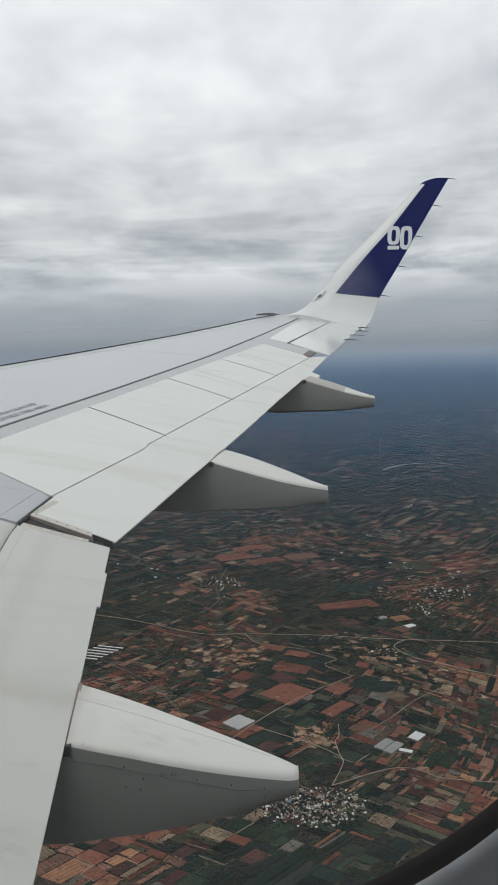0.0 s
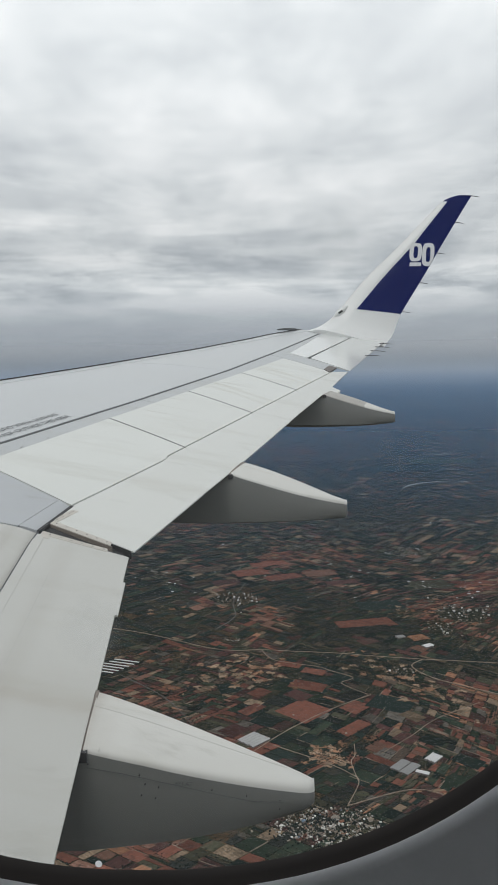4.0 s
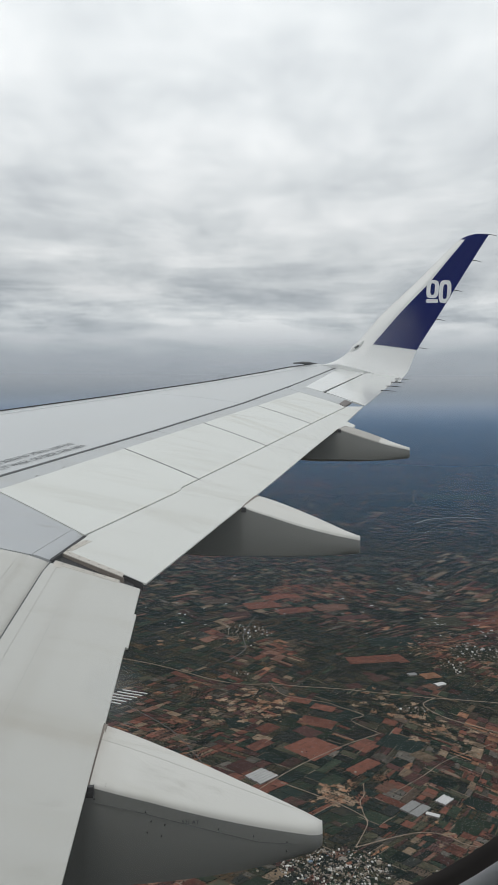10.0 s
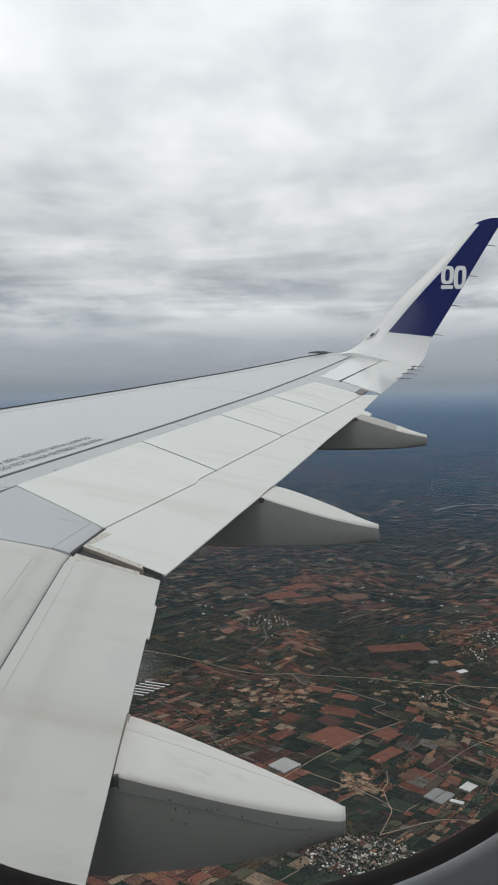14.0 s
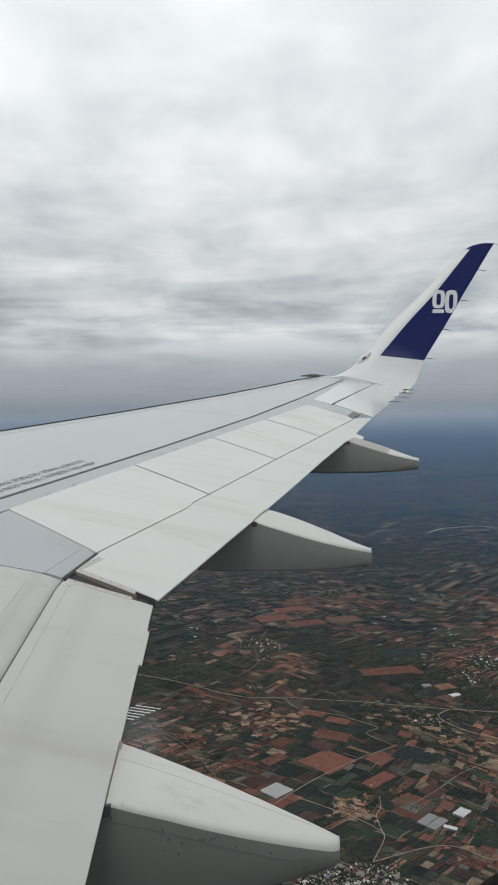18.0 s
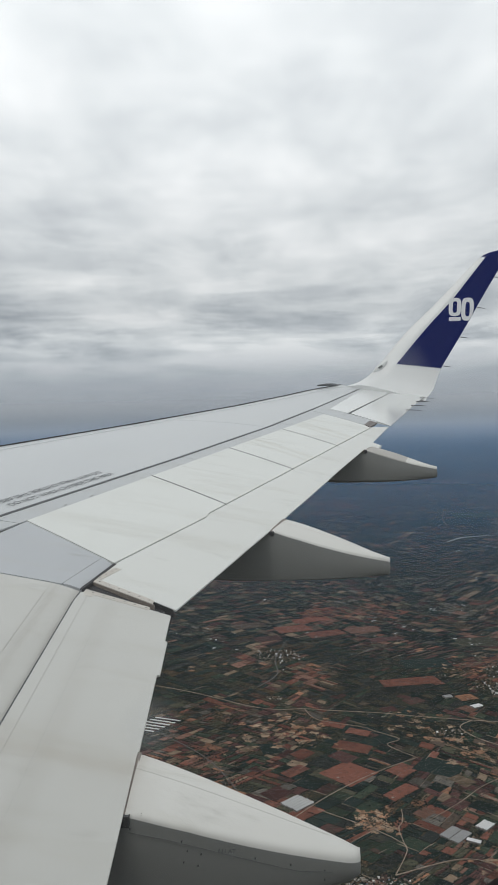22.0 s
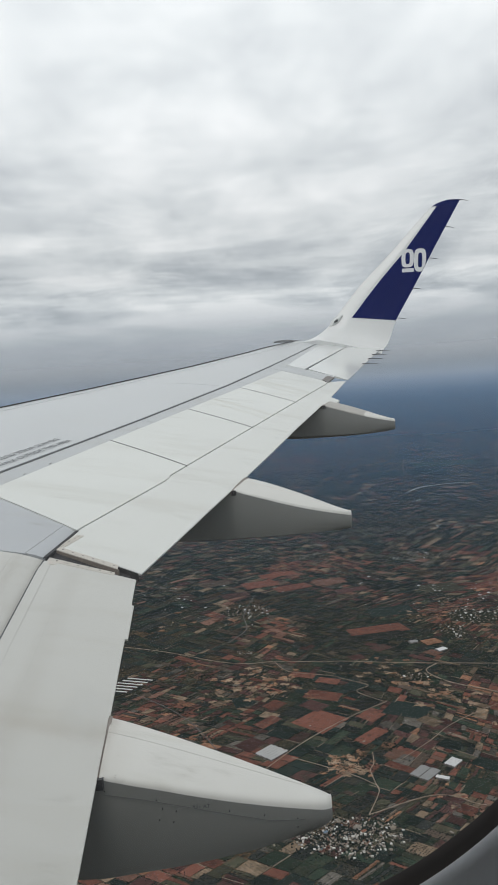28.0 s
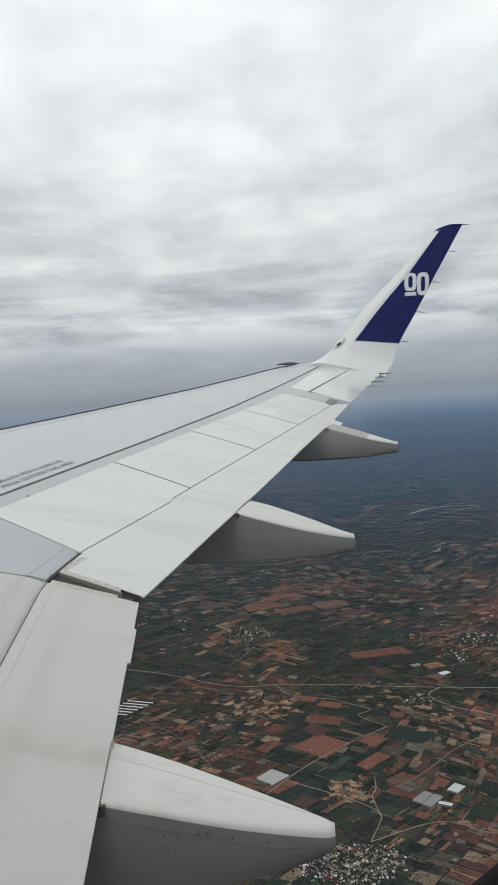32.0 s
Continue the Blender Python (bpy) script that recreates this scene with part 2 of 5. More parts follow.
def add_band(m, along, stops, colour, scale=5.0, stretch=(1, 1, 1)):
    """A worn band of grime where along . (x, y, 1) runs through the stops (value, amount)."""
    t = m.node_tree
    b = t.nodes["Principled BSDF"]
    src = b.inputs["Base Color"].links[0].from_socket
    co = t.nodes.new("ShaderNodeTexCoord")
    sep = t.nodes.new("ShaderNodeSeparateXYZ")
    t.links.new(co.outputs["Object"], sep.inputs[0])
    d = mathn(t, "ADD", mathn(t, "ADD", mathn(t, "MULTIPLY", sep.outputs[0], along[0]), mathn(t, "MULTIPLY", sep.outputs[1], along[1])), along[2])
    mp = t.nodes.new("ShaderNodeMapping")
    mp.inputs["Scale"].default_value = stretch
    n = node(t, "ShaderNodeTexNoise", Scale=scale, Detail=6.0, Roughness=0.7)
    t.links.new(co.outputs["Object"], mp.inputs[0]), t.links.new(mp.outputs[0], n.inputs["Vector"])
    k = mathn(t, "MULTIPLY", ramp(t, d, [(p, (a,) * 3) for p, a in stops], "EASE"), mathn(t, "MULTIPLY", n.outputs[0], 2.0), True)
    mx = t.nodes.new("ShaderNodeMix")
    mx.data_type = "RGBA"
    mx.inputs[7].default_value = (*colour, 1)
    t.links.new(k, mx.inputs[0]), t.links.new(src, mx.inputs[6]), t.links.new(mx.outputs[2], b.inputs["Base Color"])


# inboard flap and spoiler: distance from the rear edge is 6.526 - x - 0.07 y
add_band(M_FLAP_IN, (-1, -0.07, 6.526), [(0.528, 0.0), (0.536, 0.40), (0.58, 0.12), (0.62, 0.10), (0.66, 0.30), (0.71, 0.05), (0.76, 0.0)], (0.33, 0.31, 0.27), 9.0, (1, 0.35, 1))
add_band(M_FLAP_IN, (-1, -0.07, 6.526), [(0.26, 0.0), (0.32, 0.16), (0.36, 0.16), (0.41, 0.0)], (0.36, 0.34, 0.30), 14.0)
add_band(M_FLAP_IN, (0, -0.2, 1.2), [(0.24, 0.0), (0.30, 0.10), (0.312, 0.34), (0.335, 0.05), (0.36, 0.0)], (0.36, 0.32, 0.26), 6.0)
add_band(M_FLAP, (0, -0.2, 1.9), [(0.42, 0.0), (0.455, 0.22), (0.475, 0.0)], (0.42, 0.40, 0.34), 12.0)
# spoilers: grime runs square to the hinge line
add_band(M_SPOILER, (0.1833, 0.2783, -3.877), [(0.17, 0.0), (0.20, 0.20), (0.225, 0.02), (0.26, 0.26), (0.285, 0.0), (0.64, 0.0), (0.665, 0.24), (0.69, 0.03), (0.735, 0.28), (0.77, 0.0)], (0.46, 0.445, 0.36), 3.0)
add_band(M_FAIRTOP, (1, 0, -6.2), [(0.02, 0.45), (0.07, 0.12), (0.16, 0.0)], (0.34, 0.30, 0.25), 16.0)


# ---- mesh helpers ----
def mesh_of(name, verts, faces, mat, smooth=True):
    me = bpy.data.meshes.new(name)
    me.from_pydata([tuple(v) for v in verts], [], faces)
    me.materials.append(mat)
    if smooth:
        me.polygons.foreach_set("use_smooth", [True] * len(me.polygons))
        me.set_sharp_from_angle(angle=radians(38))
    me.update()
    return me


def part(name, verts, faces, mat, parent=None, label="", smooth=True):
    ob = new(name, mesh_of(name, verts, faces, mat, smooth))
    ob.parent = parent
    return tagged(ob, label)


def grid_solid(top, bottom):
    """A closed solid between two grids of points [i][j]."""
    n, m = len(top), len(top[0])
    verts = [p for row in top for p in row] + [p for row in bottom for p in row]
    o, faces = n * m, []
    for i in range(n - 1):
        for j in range(m - 1):
            a, b, c, d = i * m + j, (i + 1) * m + j, (i + 1) * m + j + 1, i * m + j + 1
            faces += [(a, b, c, d), (o + d, o + c, o + b, o + a)]
    for i in range(n - 1):
        a, b = i * m, (i + 1) * m
        faces.append((a, o + a, o + b, b))
        a, b = i * m + m - 1, (i + 1) * m + m - 1
        faces.append((b, o + b, o + a, a))
    for j in range(m - 1):
        faces.append((j + 1, o + j + 1, o + j, j))
        a = (n - 1) * m + j
        faces.append((a, o + a, o + a + 1, a + 1))
    return verts, faces


def box(x0, x1, y0, y1, z0, z1):
    v = [(x, y, z) for x in (x0, x1) for y in (y0, y1) for z in (z0, z1)]
    return v, [(0, 1, 3, 2), (4, 6, 7, 5), (0, 4, 5, 1), (2, 3, 7, 6), (0, 2, 6, 4), (1, 5, 7, 3)]


def tube(points, radius, sides=8):
    """A thin rod along points, with a radius for each."""
    verts, faces = [], []
    for i, p in enumerate(points):
        a, b = points[max(i - 1, 0)], points[min(i + 1, len(points) - 1)]
        d = (Vector(b) - Vector(a)).normalized()
        u = d.cross(Vector((0.31, 0.2, 0.93))).normalized()
        w = d.cross(u)
        for k in range(sides):
            g = 2 * math.pi * k / sides
            verts.append(Vector(p) + radius[i] * (u * math.cos(g) + w * math.sin(g)))
    for i in range(len(points) - 1):
        for k in range(sides):
            faces.append((i * sides + k, i * sides + (k + 1) % sides, (i + 1) * sides + (k + 1) % sides, (i + 1) * sides + k))
    faces += [tuple(range(sides))[::-1], tuple(range((len(points) - 1) * sides, len(points) * sides))]
    return verts, faces


# ---- the wing: x aft, y outboard, z up ----
KINK = 6.09


def z_te(y):
    return -0.05 + (0.131 if y > KINK else 0.115) * (y - KINK)


def x_te(y):
    return 6.1 + 0.30 * (y - KINK) if y > KINK else 6.1 - 0.07 * (y - KINK)


def x_crest(y):
    return 4.06 + 0.535 * (y - 9.4)


def surf(x, y):
    """Height of the upper surface."""
    c = x_te(y) - 0.5206 * (y - 1.97)
    u = (x_te(y) - x) / c
    nose = max(0.0, min(1.0, (u - 0.5) / 0.4)) ** 2
    return z_te(y) + 0.15 * c * (1.5 * u - 0.5 * u * u) + nose * float(np.interp(y, (9.5, 11, 13, 14.3, 15, 16), (-0.04, -0.042, -0.03, 0.0, 0.03, 0.05)))


def d_seam(y):
    return 0.57 - 0.083 * (y - 6.56) if y < 7.8 else 0.494 - 0.0625 * (y - 7.8)


def d_front(y):
    return 1.44 - 0.083 * (y - 6.93)


def d_dark(y):
    return float(np.interp(y, (1.9, 7.18, 9.4, 11.52, 13.5, 16.8), (2.11, 1.60, 1.385, 1.221, 1.150, 1.105)))


def te_bow(y):
    if y > 11.24:
        return -0.03 * max(0.0, (y - 11.7) / 1.1)
    return 0.02 * max(0.0, 1 - ((y - 7.9) / 2.0) ** 2)


def skew(s, d):
    """The chordwise joints run square to the hinge line."""
    return s + 0.55 * (d - 0.4)


def sheet(fn, nu, nv, thick, lift=0.0, edge=None, roll=0.0, lip=0.12):
    """A panel on the upper surface; fn(u, v) gives x, y; edge: thickness at v = 0; roll: how far its rear lip curls down."""
    top, bottom = [], []
    for i in range(nu + 1):
        a, b = [], []
        for j in range(nv + 1):
            u, v = i / nu, j / nv
            x, y = fn(u, v)
            z = surf(x, y) + lift - roll * max(0.0, 1 - v / lip) ** 2
            h = thick if edge is None else edge + (thick - edge) * min(1, v * 1.5)
            a.append((x, y, z)), b.append((x, y, z - h))
        top.append(a), bottom.append(b)
    return grid_solid(top, bottom)


def lerp(a, b, t):
    return a + (b - a) * t


wing = tagged(new("airliner_wing"), "white and grey airliner wing with flaps, fairings and blue upturned winglet", "aircraft wing")

# dark inner box, seen only through the joints, with the lower skin below it
top, bottom = [], []
for i in range(61):
    y = lerp(1.9, 15.9, i / 60)
    a, b = [], []
    for j in range(25):
        v = j / 24
        x = lerp(x_te(y) - (0.05 if y < 12.6 else 0.25), x_crest(y) - 0.02, v)
        c = x_te(y) - x_crest(y)
        z = surf(x, y) - (0.010 if y > 6.1 else 0.035)
        a.append((x, y, z)), b.append((x, y, z - 0.04 - 0.40 * c / 3.5 * math.sin(math.pi * min(1, v * 1.05)) ** 0.8 * 0.9 if v < 0.95 else z - 0.15))
    top.append(a), bottom.append(b)
part("wing_box", *grid_solid(top, bottom), M_GAP, wing, "dark structure under the wing panels")

GAP = 0.005
# main skin, inboard and outboard of the kink, in three bays
for y0, y1 in ((1.9, 6.1), (6.11, 11.45), (11.46, 16.15)):
    part("upper_skin", *sheet(lambda u, v: ((lambda y: (lerp(x_te(y) - d_dark(y) - 0.035, x_crest(y) + 0.14, v), y))(lerp(y0, y1, u))), 40, 14, 0.025), M_SKIN, wing)
# slats
for y0, y1 in ((1.9, 6.6), (6.61, 9.9), (9.91, 13.1), (13.11, 16.05)):
    top, bottom = [], []
    for i in range(31):
        y = lerp(y0, y1, i / 30)
        a, b = [], []
        for j in range(15):
            if j < 5:
                x = x_crest(y) + lerp(0.125, 0.0, j / 4)
                z = surf(x, y) + 0.004
            else:
                g = radians(lerp(0, 140, (j - 4) / 10))
                x = x_crest(y) - 0.16 * math.sin(g)
                z = surf(x_crest(y), y) + 0.004 - 0.10 * (1 - math.cos(g))
            a.append((x, y, z)), b.append((x + 0.012, y, z - 0.015))
        top.append(a), bottom.append(b)
    part("slat", *grid_solid(top, bottom), M_SKIN, wing, "grey slat")
    part("slat_edge", *grid_solid([[(x_crest(y) + k * 0.012 - 0.02, y, surf(x_crest(y), y) + 0.016 - 0.002 * (k == 0)) for k in (2, 0)] for y in np.linspace(y0, y1, 24)],
                                  [[(x_crest(y) + k * 0.012 - 0.02, y, surf(x_crest(y), y) - 0.02) for k in (2, 0)] for y in np.linspace(y0, y1, 24)]), M_GAP, wing, "dark slat edge strip")
# dark sealing strip along the rear spar
part("spar_seal", *sheet(lambda u, v: ((lambda y: (x_te(y) - d_dark(y) - lerp(0.002, 0.033 - 0.012 * u, v), y))(lerp(1.9, 16.5, u))), 60, 2, 0.02, 0.001), M_SEAL, wing, "dark grey sealing strip")
# pale fixed panels between seal and spoilers
for s0, s1 in ((1.6, 6.47), (6.48, 8.9), (8.91, 11.3), (11.31, 12.62)):
    part("fixed_panel", *sheet(lambda u, v: ((lambda y: (x_te(y) - lerp(d_front(y) + 0.004, d_dark(y) - 0.003, v), y))(skew(lerp(s0, s1, u), 1.3))), 24, 3, 0.02), M_STRIP, wing)
# outer fixed panels ahead of the aileron: a grey strip and a glossy white panel
def outer_at(u, v, d0, d1):
    y = lerp(13.27, 16.45, u) + 0.5 * lerp(d0, d1, v) * (1 - u) - 0.35 * (1 - u)
    return x_te(y) - lerp(d0, d1, v), y


part("outer_strip", *sheet(lambda u, v: outer_at(u, v, 0.995 + 0.10 * u, d_dark(13.3 + 3 * u) - 0.003), 30, 2, 0.02), M_STRIP, wing)
part("outer_panel", *sheet(lambda u, v: outer_at(u, v, 0.70 - 0.035 * 3.2 * u, 0.99 + 0.10 * u), 30, 6, 0.02, 0.002), M_GLOSS, wing, "glossy white fixed panel")
part("closing_panel", *sheet(lambda u, v: ((lambda d: (lambda y: (x_te(y) - d, y))(skew(lerp(12.635, 13.07, u), d)))(lerp(0.22, 1.15, v))), 6, 8, 0.02, 0.003), M_STRIP, wing)

# spoilers
STOPS = (6.47, 8.10, 9.64, 11.09, 12.62)
for s0, s1 in zip(STOPS[:-1], STOPS[1:]):
    def spoiler_at(u, v):
        s = lerp(s0 + GAP, s1 - GAP, u)
        y = s
        for _ in range(4):
            d = lerp(d_seam(y) + 0.006, d_front(y) - 0.004, v)
            y = skew(s, d)
        return x_te(y) - d, y
    def joint_at(u, v):
        y = s1 + lerp(-0.006, 0.006, u)
        s = y
        for _ in range(4):
            d = lerp(d_seam(y) + 0.006, d_front(y) - 0.004, v)
            y = skew(s, d)
        return x_te(y) - d, y
    if s1 < 12.5:
        part("joint_seal", *sheet(joint_at, 1, 10, 0.012, 0.0055), M_GAP, wing)
    part("spoiler", *sheet(spoiler_at, 48, 10, 0.022, 0.004), M_SPOILER, wing, "white spoiler panel")

# inboard grey panel and inboard spoiler
def grey_at(u, v):
    d = lerp(0.540 + 0.022 * u, 1.42, v)
    y1 = skew(6.47 - GAP, d)
    return x_te(lerp(6.15, y1, u)) - d, lerp(6.15, y1, u)


part("grey_panel", *sheet(lambda u, v: grey_at(u, lerp(0.14, 1, v)), 6, 8, 0.02), M_GREY, wing, "blue-grey fixed panel")
part("grey_panel_lip", *sheet(lambda u, v: grey_at(u, lerp(0.0, 0.133, v)), 6, 6, 0.02, 0.002, None, 0.016, 0.9), M_GREY, wing)
part("inboard_spoiler", *sheet(lambda u, v: ((lambda y: (x_te(y) - lerp(0.534, d_front(y) - 0.006, v), y))(lerp(1.9, 6.13, u))), 20, 40, 0.022, 0.003, None, 0.022, 0.20), M_FLAP_IN, wing, "white inboard spoiler panel")

# flaps
OUTER_YS = sorted(list(np.linspace(0, 1, 41)) + [5.1349 / 6.695, 5.1351 / 6.695, 1.693 / 6.695, 1.697 / 6.695])


def outer_flap(u, v):
    y = lerp(lerp(6.105, 6.30, v), lerp(12.80, 12.56, v), OUTER_YS[round(u * (len(OUTER_YS) - 1))])
    return x_te(y) + (te_bow(y) + 0.018 * max(0.0, 1 - (y - 6.105) / 1.2)) * (1 - v) - lerp(0.0, min(d_seam(y) - 0.003, 0.527 + 0.092 * (y - 6.125)) if y < 6.56 else d_seam(y) - 0.003, v), y


flap_out = part("outboard_flap", *sheet(outer_flap, len(OUTER_YS) - 1, 10, 0.10, 0.0, 0.008), M_FLAP, wing, "white outboard flap")


FLAP_YS = sorted(list(np.linspace(1.95, 6.09, 40)) + [4.6199, 4.6201, 5.3149, 5.3151, 5.7199, 5.7201])


def inner_flap(u, v):
    y = FLAP_YS[round(u * (len(FLAP_YS) - 1))]
    step = float(np.interp(y, (4.62, 4.6201, 5.315, 5.3151, 5.72, 5.7201), (-0.001, 0.004, 0.004, 0.018, 0.018, 0.005)))
    y = 1.95 + (y - 1.95) / 4.14 * (lerp(6.007, 6.105, v) - 1.95)
    return x_te(y) - lerp(-step, 0.475, v), y


part("flap_tab", *sheet(lambda u, v: (lambda y: (x_te(y) + lerp(0.126, -0.01, v), y))(lerp(11.125, lerp(11.50, 11.61, v), u)), 6, 4, 0.02, 0.001), M_FLAP, flap_out, "white flap tab over the fairing")
flap_in = part("inboard_flap", *sheet(inner_flap, len(FLAP_YS) - 1, 10, 0.10, 0.0, 0.008), M_FLAP_IN, wing, "soft white inboard flap with stepped edge")
part("flap_lip", *sheet(lambda u, v: ((lambda y: (x_te(y) - lerp(0.474, 0.526, v), y))(lerp(1.95, 6.09, u))), 20, 2, 0.03, 0.002), M_FLAP_IN, flap_in)
part("lip_seal", *sheet(lambda u, v: ((lambda y: (x_te(y) - lerp(0.526, 0.5335, v), y))(lerp(1.95, 6.12, u))), 20, 1, 0.02, 0.001), M_SEAL, wing)
# the gap between the two flaps, with riveted lips and a grimy rib in it
def edge_out(x):
    return lerp(6.285, 6.105, (x - 5.616) / 0.506)


def edge_in(x):
    return lerp(6.105, 6.007, (x - 5.59) / 0.522)


def gap_part(name, edge, x0, x1, y0, y1, thick, lift, mat, parent, label=""):
    """A strip that follows a flap's edge, from x0 to x1 and y0 to y1 off it."""
    return part(name, *sheet(lambda u, v: (lambda x: (x, edge(x) + lerp(y0, y1, u)))(lerp(x1, x0, v)), 2, 10, thick, lift), mat, parent, label)


gap_part("edge_lip", edge_out, 5.615, 5.99, -0.034, 0.014, 0.006, 0.002, M_LIP, flap_out, "pale riveted edge lip")
gap_part("edge_lip", edge_in, 5.60, 5.985, -0.012, 0.034, 0.006, 0.002, M_LIP, flap_in, "pale riveted edge lip")
gap_part("end_rib", edge_out, 5.60, 6.00, -0.036, -0.028, 0.07, -0.003, M_RIB, flap_out, "grimy flap end rib")
gap_part("end_rib", edge_in, 5.60, 6.10, 0.0, 0.006, 0.06, -0.004, M_RIB, flap_in, "grimy flap end rib")
gap_part("end_wall", edge_out, 5.60, 6.11, 0.0, 0.006, 0.045, -0.004, M_GAP, flap_out)
part("gap_floor", *sheet(lambda u, v: (lambda x: (x, lerp(edge_in(x) + 0.002, edge_out(x) - 0.004, u)))(lerp(6.02, 5.56, v)), 3, 8, 0.02, -0.045), M_RIB, wing, "grimy floor of the flap gap")
for edge, off, parent in ((edge_out, -0.008, flap_out), (edge_in, 0.012, flap_in)):
    for x in np.linspace(5.65, 5.965, 6):
        y = edge(x) + off
        z = surf(x, y) + 0.002
        part("rivet", *tube([(x, y, z), (x, y, z + 0.004)], (0.0055, 0.0045), 6), M_STEEL, parent)
part("corner_plate", *sheet(lambda u, v: (lerp(5.655, 5.61, v), lerp(6.045, 6.088, u)), 2, 2, 0.004, 0.0025), M_LIP, flap_in, "small pale corner plate")


def rivet_row(points, radius, parent):
    v, f = [], []
    for x, y in points:
        z = surf(x, y)
        tv, tf = tube([(x, y, z - 0.001), (x, y, z + 0.0018)], (radius, radius * 0.6), 6)
        f += [tuple(i + len(v) for i in q) for q in tf]
        v += tv
    return tagged(part("rivet_row", v, f, M_STRIP, parent), kind="stuff")


rivet_row([(x_te(y) - 0.36, y) for y in np.arange(3.4, 5.6, 0.035)], 0.003, flap_in)
rivet_row([(x_te(6.02) - d, 6.03) for d in np.arange(0.04, 0.46, 0.03)], 0.0035, flap_in)
rivet_row([(x_te(6.25) - d, 6.26) for d in np.arange(0.03, 0.5, 0.04)], 0.0035, flap_out)
rivet_row([(x_te(y) - d_dark(y) + 0.03, y) for y in np.arange(6.5, 12.5, 0.06)], 0.004, wing)
# shallow joint lines across the inboard flap and spoiler
for y in (2.9,):
    part("joint_line", *sheet(lambda u, v: (x_te(y) - lerp(0.03, 0.47, v), y + lerp(-0.006, 0.006, u)), 1, 10, 0.004, 0.0006), M_SEAM, flap_in)
part("joint_line", *sheet(lambda u, v: ((lambda yy: (x_te(yy) - 0.70 - 0.004 * v, yy))(lerp(2.0, 6.12, u))), 30, 1, 0.004, 0.004), M_SEAM, wing)
# thin streaks of grime run back from the spoiler hinges
M_STREAK = material("grime_streak", (0.50, 0.49, 0.44), 0.5, coarse=4, fine=25, vary=0.15, grain=0.1)
streaks = random.Random(8)
for s in (8.62, 8.88, 9.95, 10.2, 10.32, 11.4, 11.48, 11.62):
    y = skew(s, 1.2)
    w, end = streaks.uniform(0.004, 0.012), streaks.uniform(0.25, 0.6)
    part("grime_streak", *sheet(lambda u, v: ((lambda yy: (x_te(yy) - d_front(y) + 0.03 + end * v, yy))(y - 0.06 * v + w * (u - 0.5) * (1 - 0.8 * v))), 2, 6, 0.003, 0.0046), M_STREAK, wing)
# scuff marks on the outboard flap
for x, y, a in ((7.00, 9.30, 0.03), (7.03, 9.34, 0.02), (7.01, 9.38, 0.015)):
    z = surf(x, y)
    part("scuff_mark", *tube([(x - a, y, z + 0.0005), (x, y + a, z + 0.0015), (x + a * 0.6, y + a * 1.6, z + 0.0005)], (0.003, 0.004, 0.002), 5), M_GAP, flap_out)


def front_edge(y, d):
    return x_te(y) - d_seam(y) + d, y


part("corner_slit", *sheet(lambda u, v: (lambda y: (x_te(y) - lerp(0.533, 0.566, u) + lerp(0.008, -0.008, v), y))(lerp(6.125, 6.56, u)), 6, 2, 0.02, 0.0045), M_GAP, wing)
part("corner_bracket", *sheet(lambda u, v: front_edge(lerp(6.30, 6.50, u), lerp(0.080, 0.040, v)), 6, 2, 0.02, 0.003), M_LIP, flap_out, "pale bolted corner bracket")
for y in (6.32, 6.38, 6.44, 6.48):
    x, y = front_edge(y, 0.060)
    z = surf(x, y) + 0.003
    part("bolt", *tube([(x, y, z), (x, y, z + 0.004)], (0.005, 0.004), 6), M_STEEL, flap_out)


# aileron
def aileron_at(u, v):
    f = (lerp(7.59, 8.63, u), lerp(13.24, 16.42, u))
    r = (lerp(8.11, 9.11, u), lerp(12.83, 16.24, u))
    return lerp(r[0], f[0], v), lerp(r[1], f[1], v)


aileron = part("aileron", *sheet(lambda u, v: aileron_at(u, v * 0.985), 24, 8, 0.05, 0.012, 0.008), M_GLOSS, wing, "glossy white aileron")
part("hinge_gap", *sheet(lambda u, v: (lambda p: (p[0] - 0.012 * v, p[1]))(aileron_at(u, 1.0)), 24, 1, 0.02, 0.004), M_GAP, wing)
part("flap_end_fitting", *sheet(lambda u, v: (lerp(lerp(7.796, 7.930, u), lerp(7.737, 7.843, u), v), lerp(lerp(12.457, 12.848, u), lerp(12.573, 12.926, u), v)), 4, 4, 0.015, 0.013), M_FITTING, wing, "brown worn fitting at the flap end")

# hinge fittings along the spoilers' front edge
for s in (7.02, 7.33, 8.62, 8.88, 9.95, 10.2, 11.4, 11.62):
    y = skew(s, 1.3)
    x = x_te(y) - d_front(y)
    z = surf(x, y) + 0.002
    v1, f1 = box(x - 0.115, x - 0.030, y - 0.003, y + 0.003, z, z + 0.003)
    v2, f2 = box(x - 0.037, x - 0.030, y - 0.055, y - 0.003, z, z + 0.003)
    v3, f3 = box(x - 0.115, x - 0.108, y - 0.055, y - 0.003, z, z + 0.003)
    part("hinge_fitting", v1 + v2 + v3, f1 + [tuple(i + 8 for i in q) for q in f2] + [tuple(i + 16 for i in q) for q in f3], M_STEEL, wing)


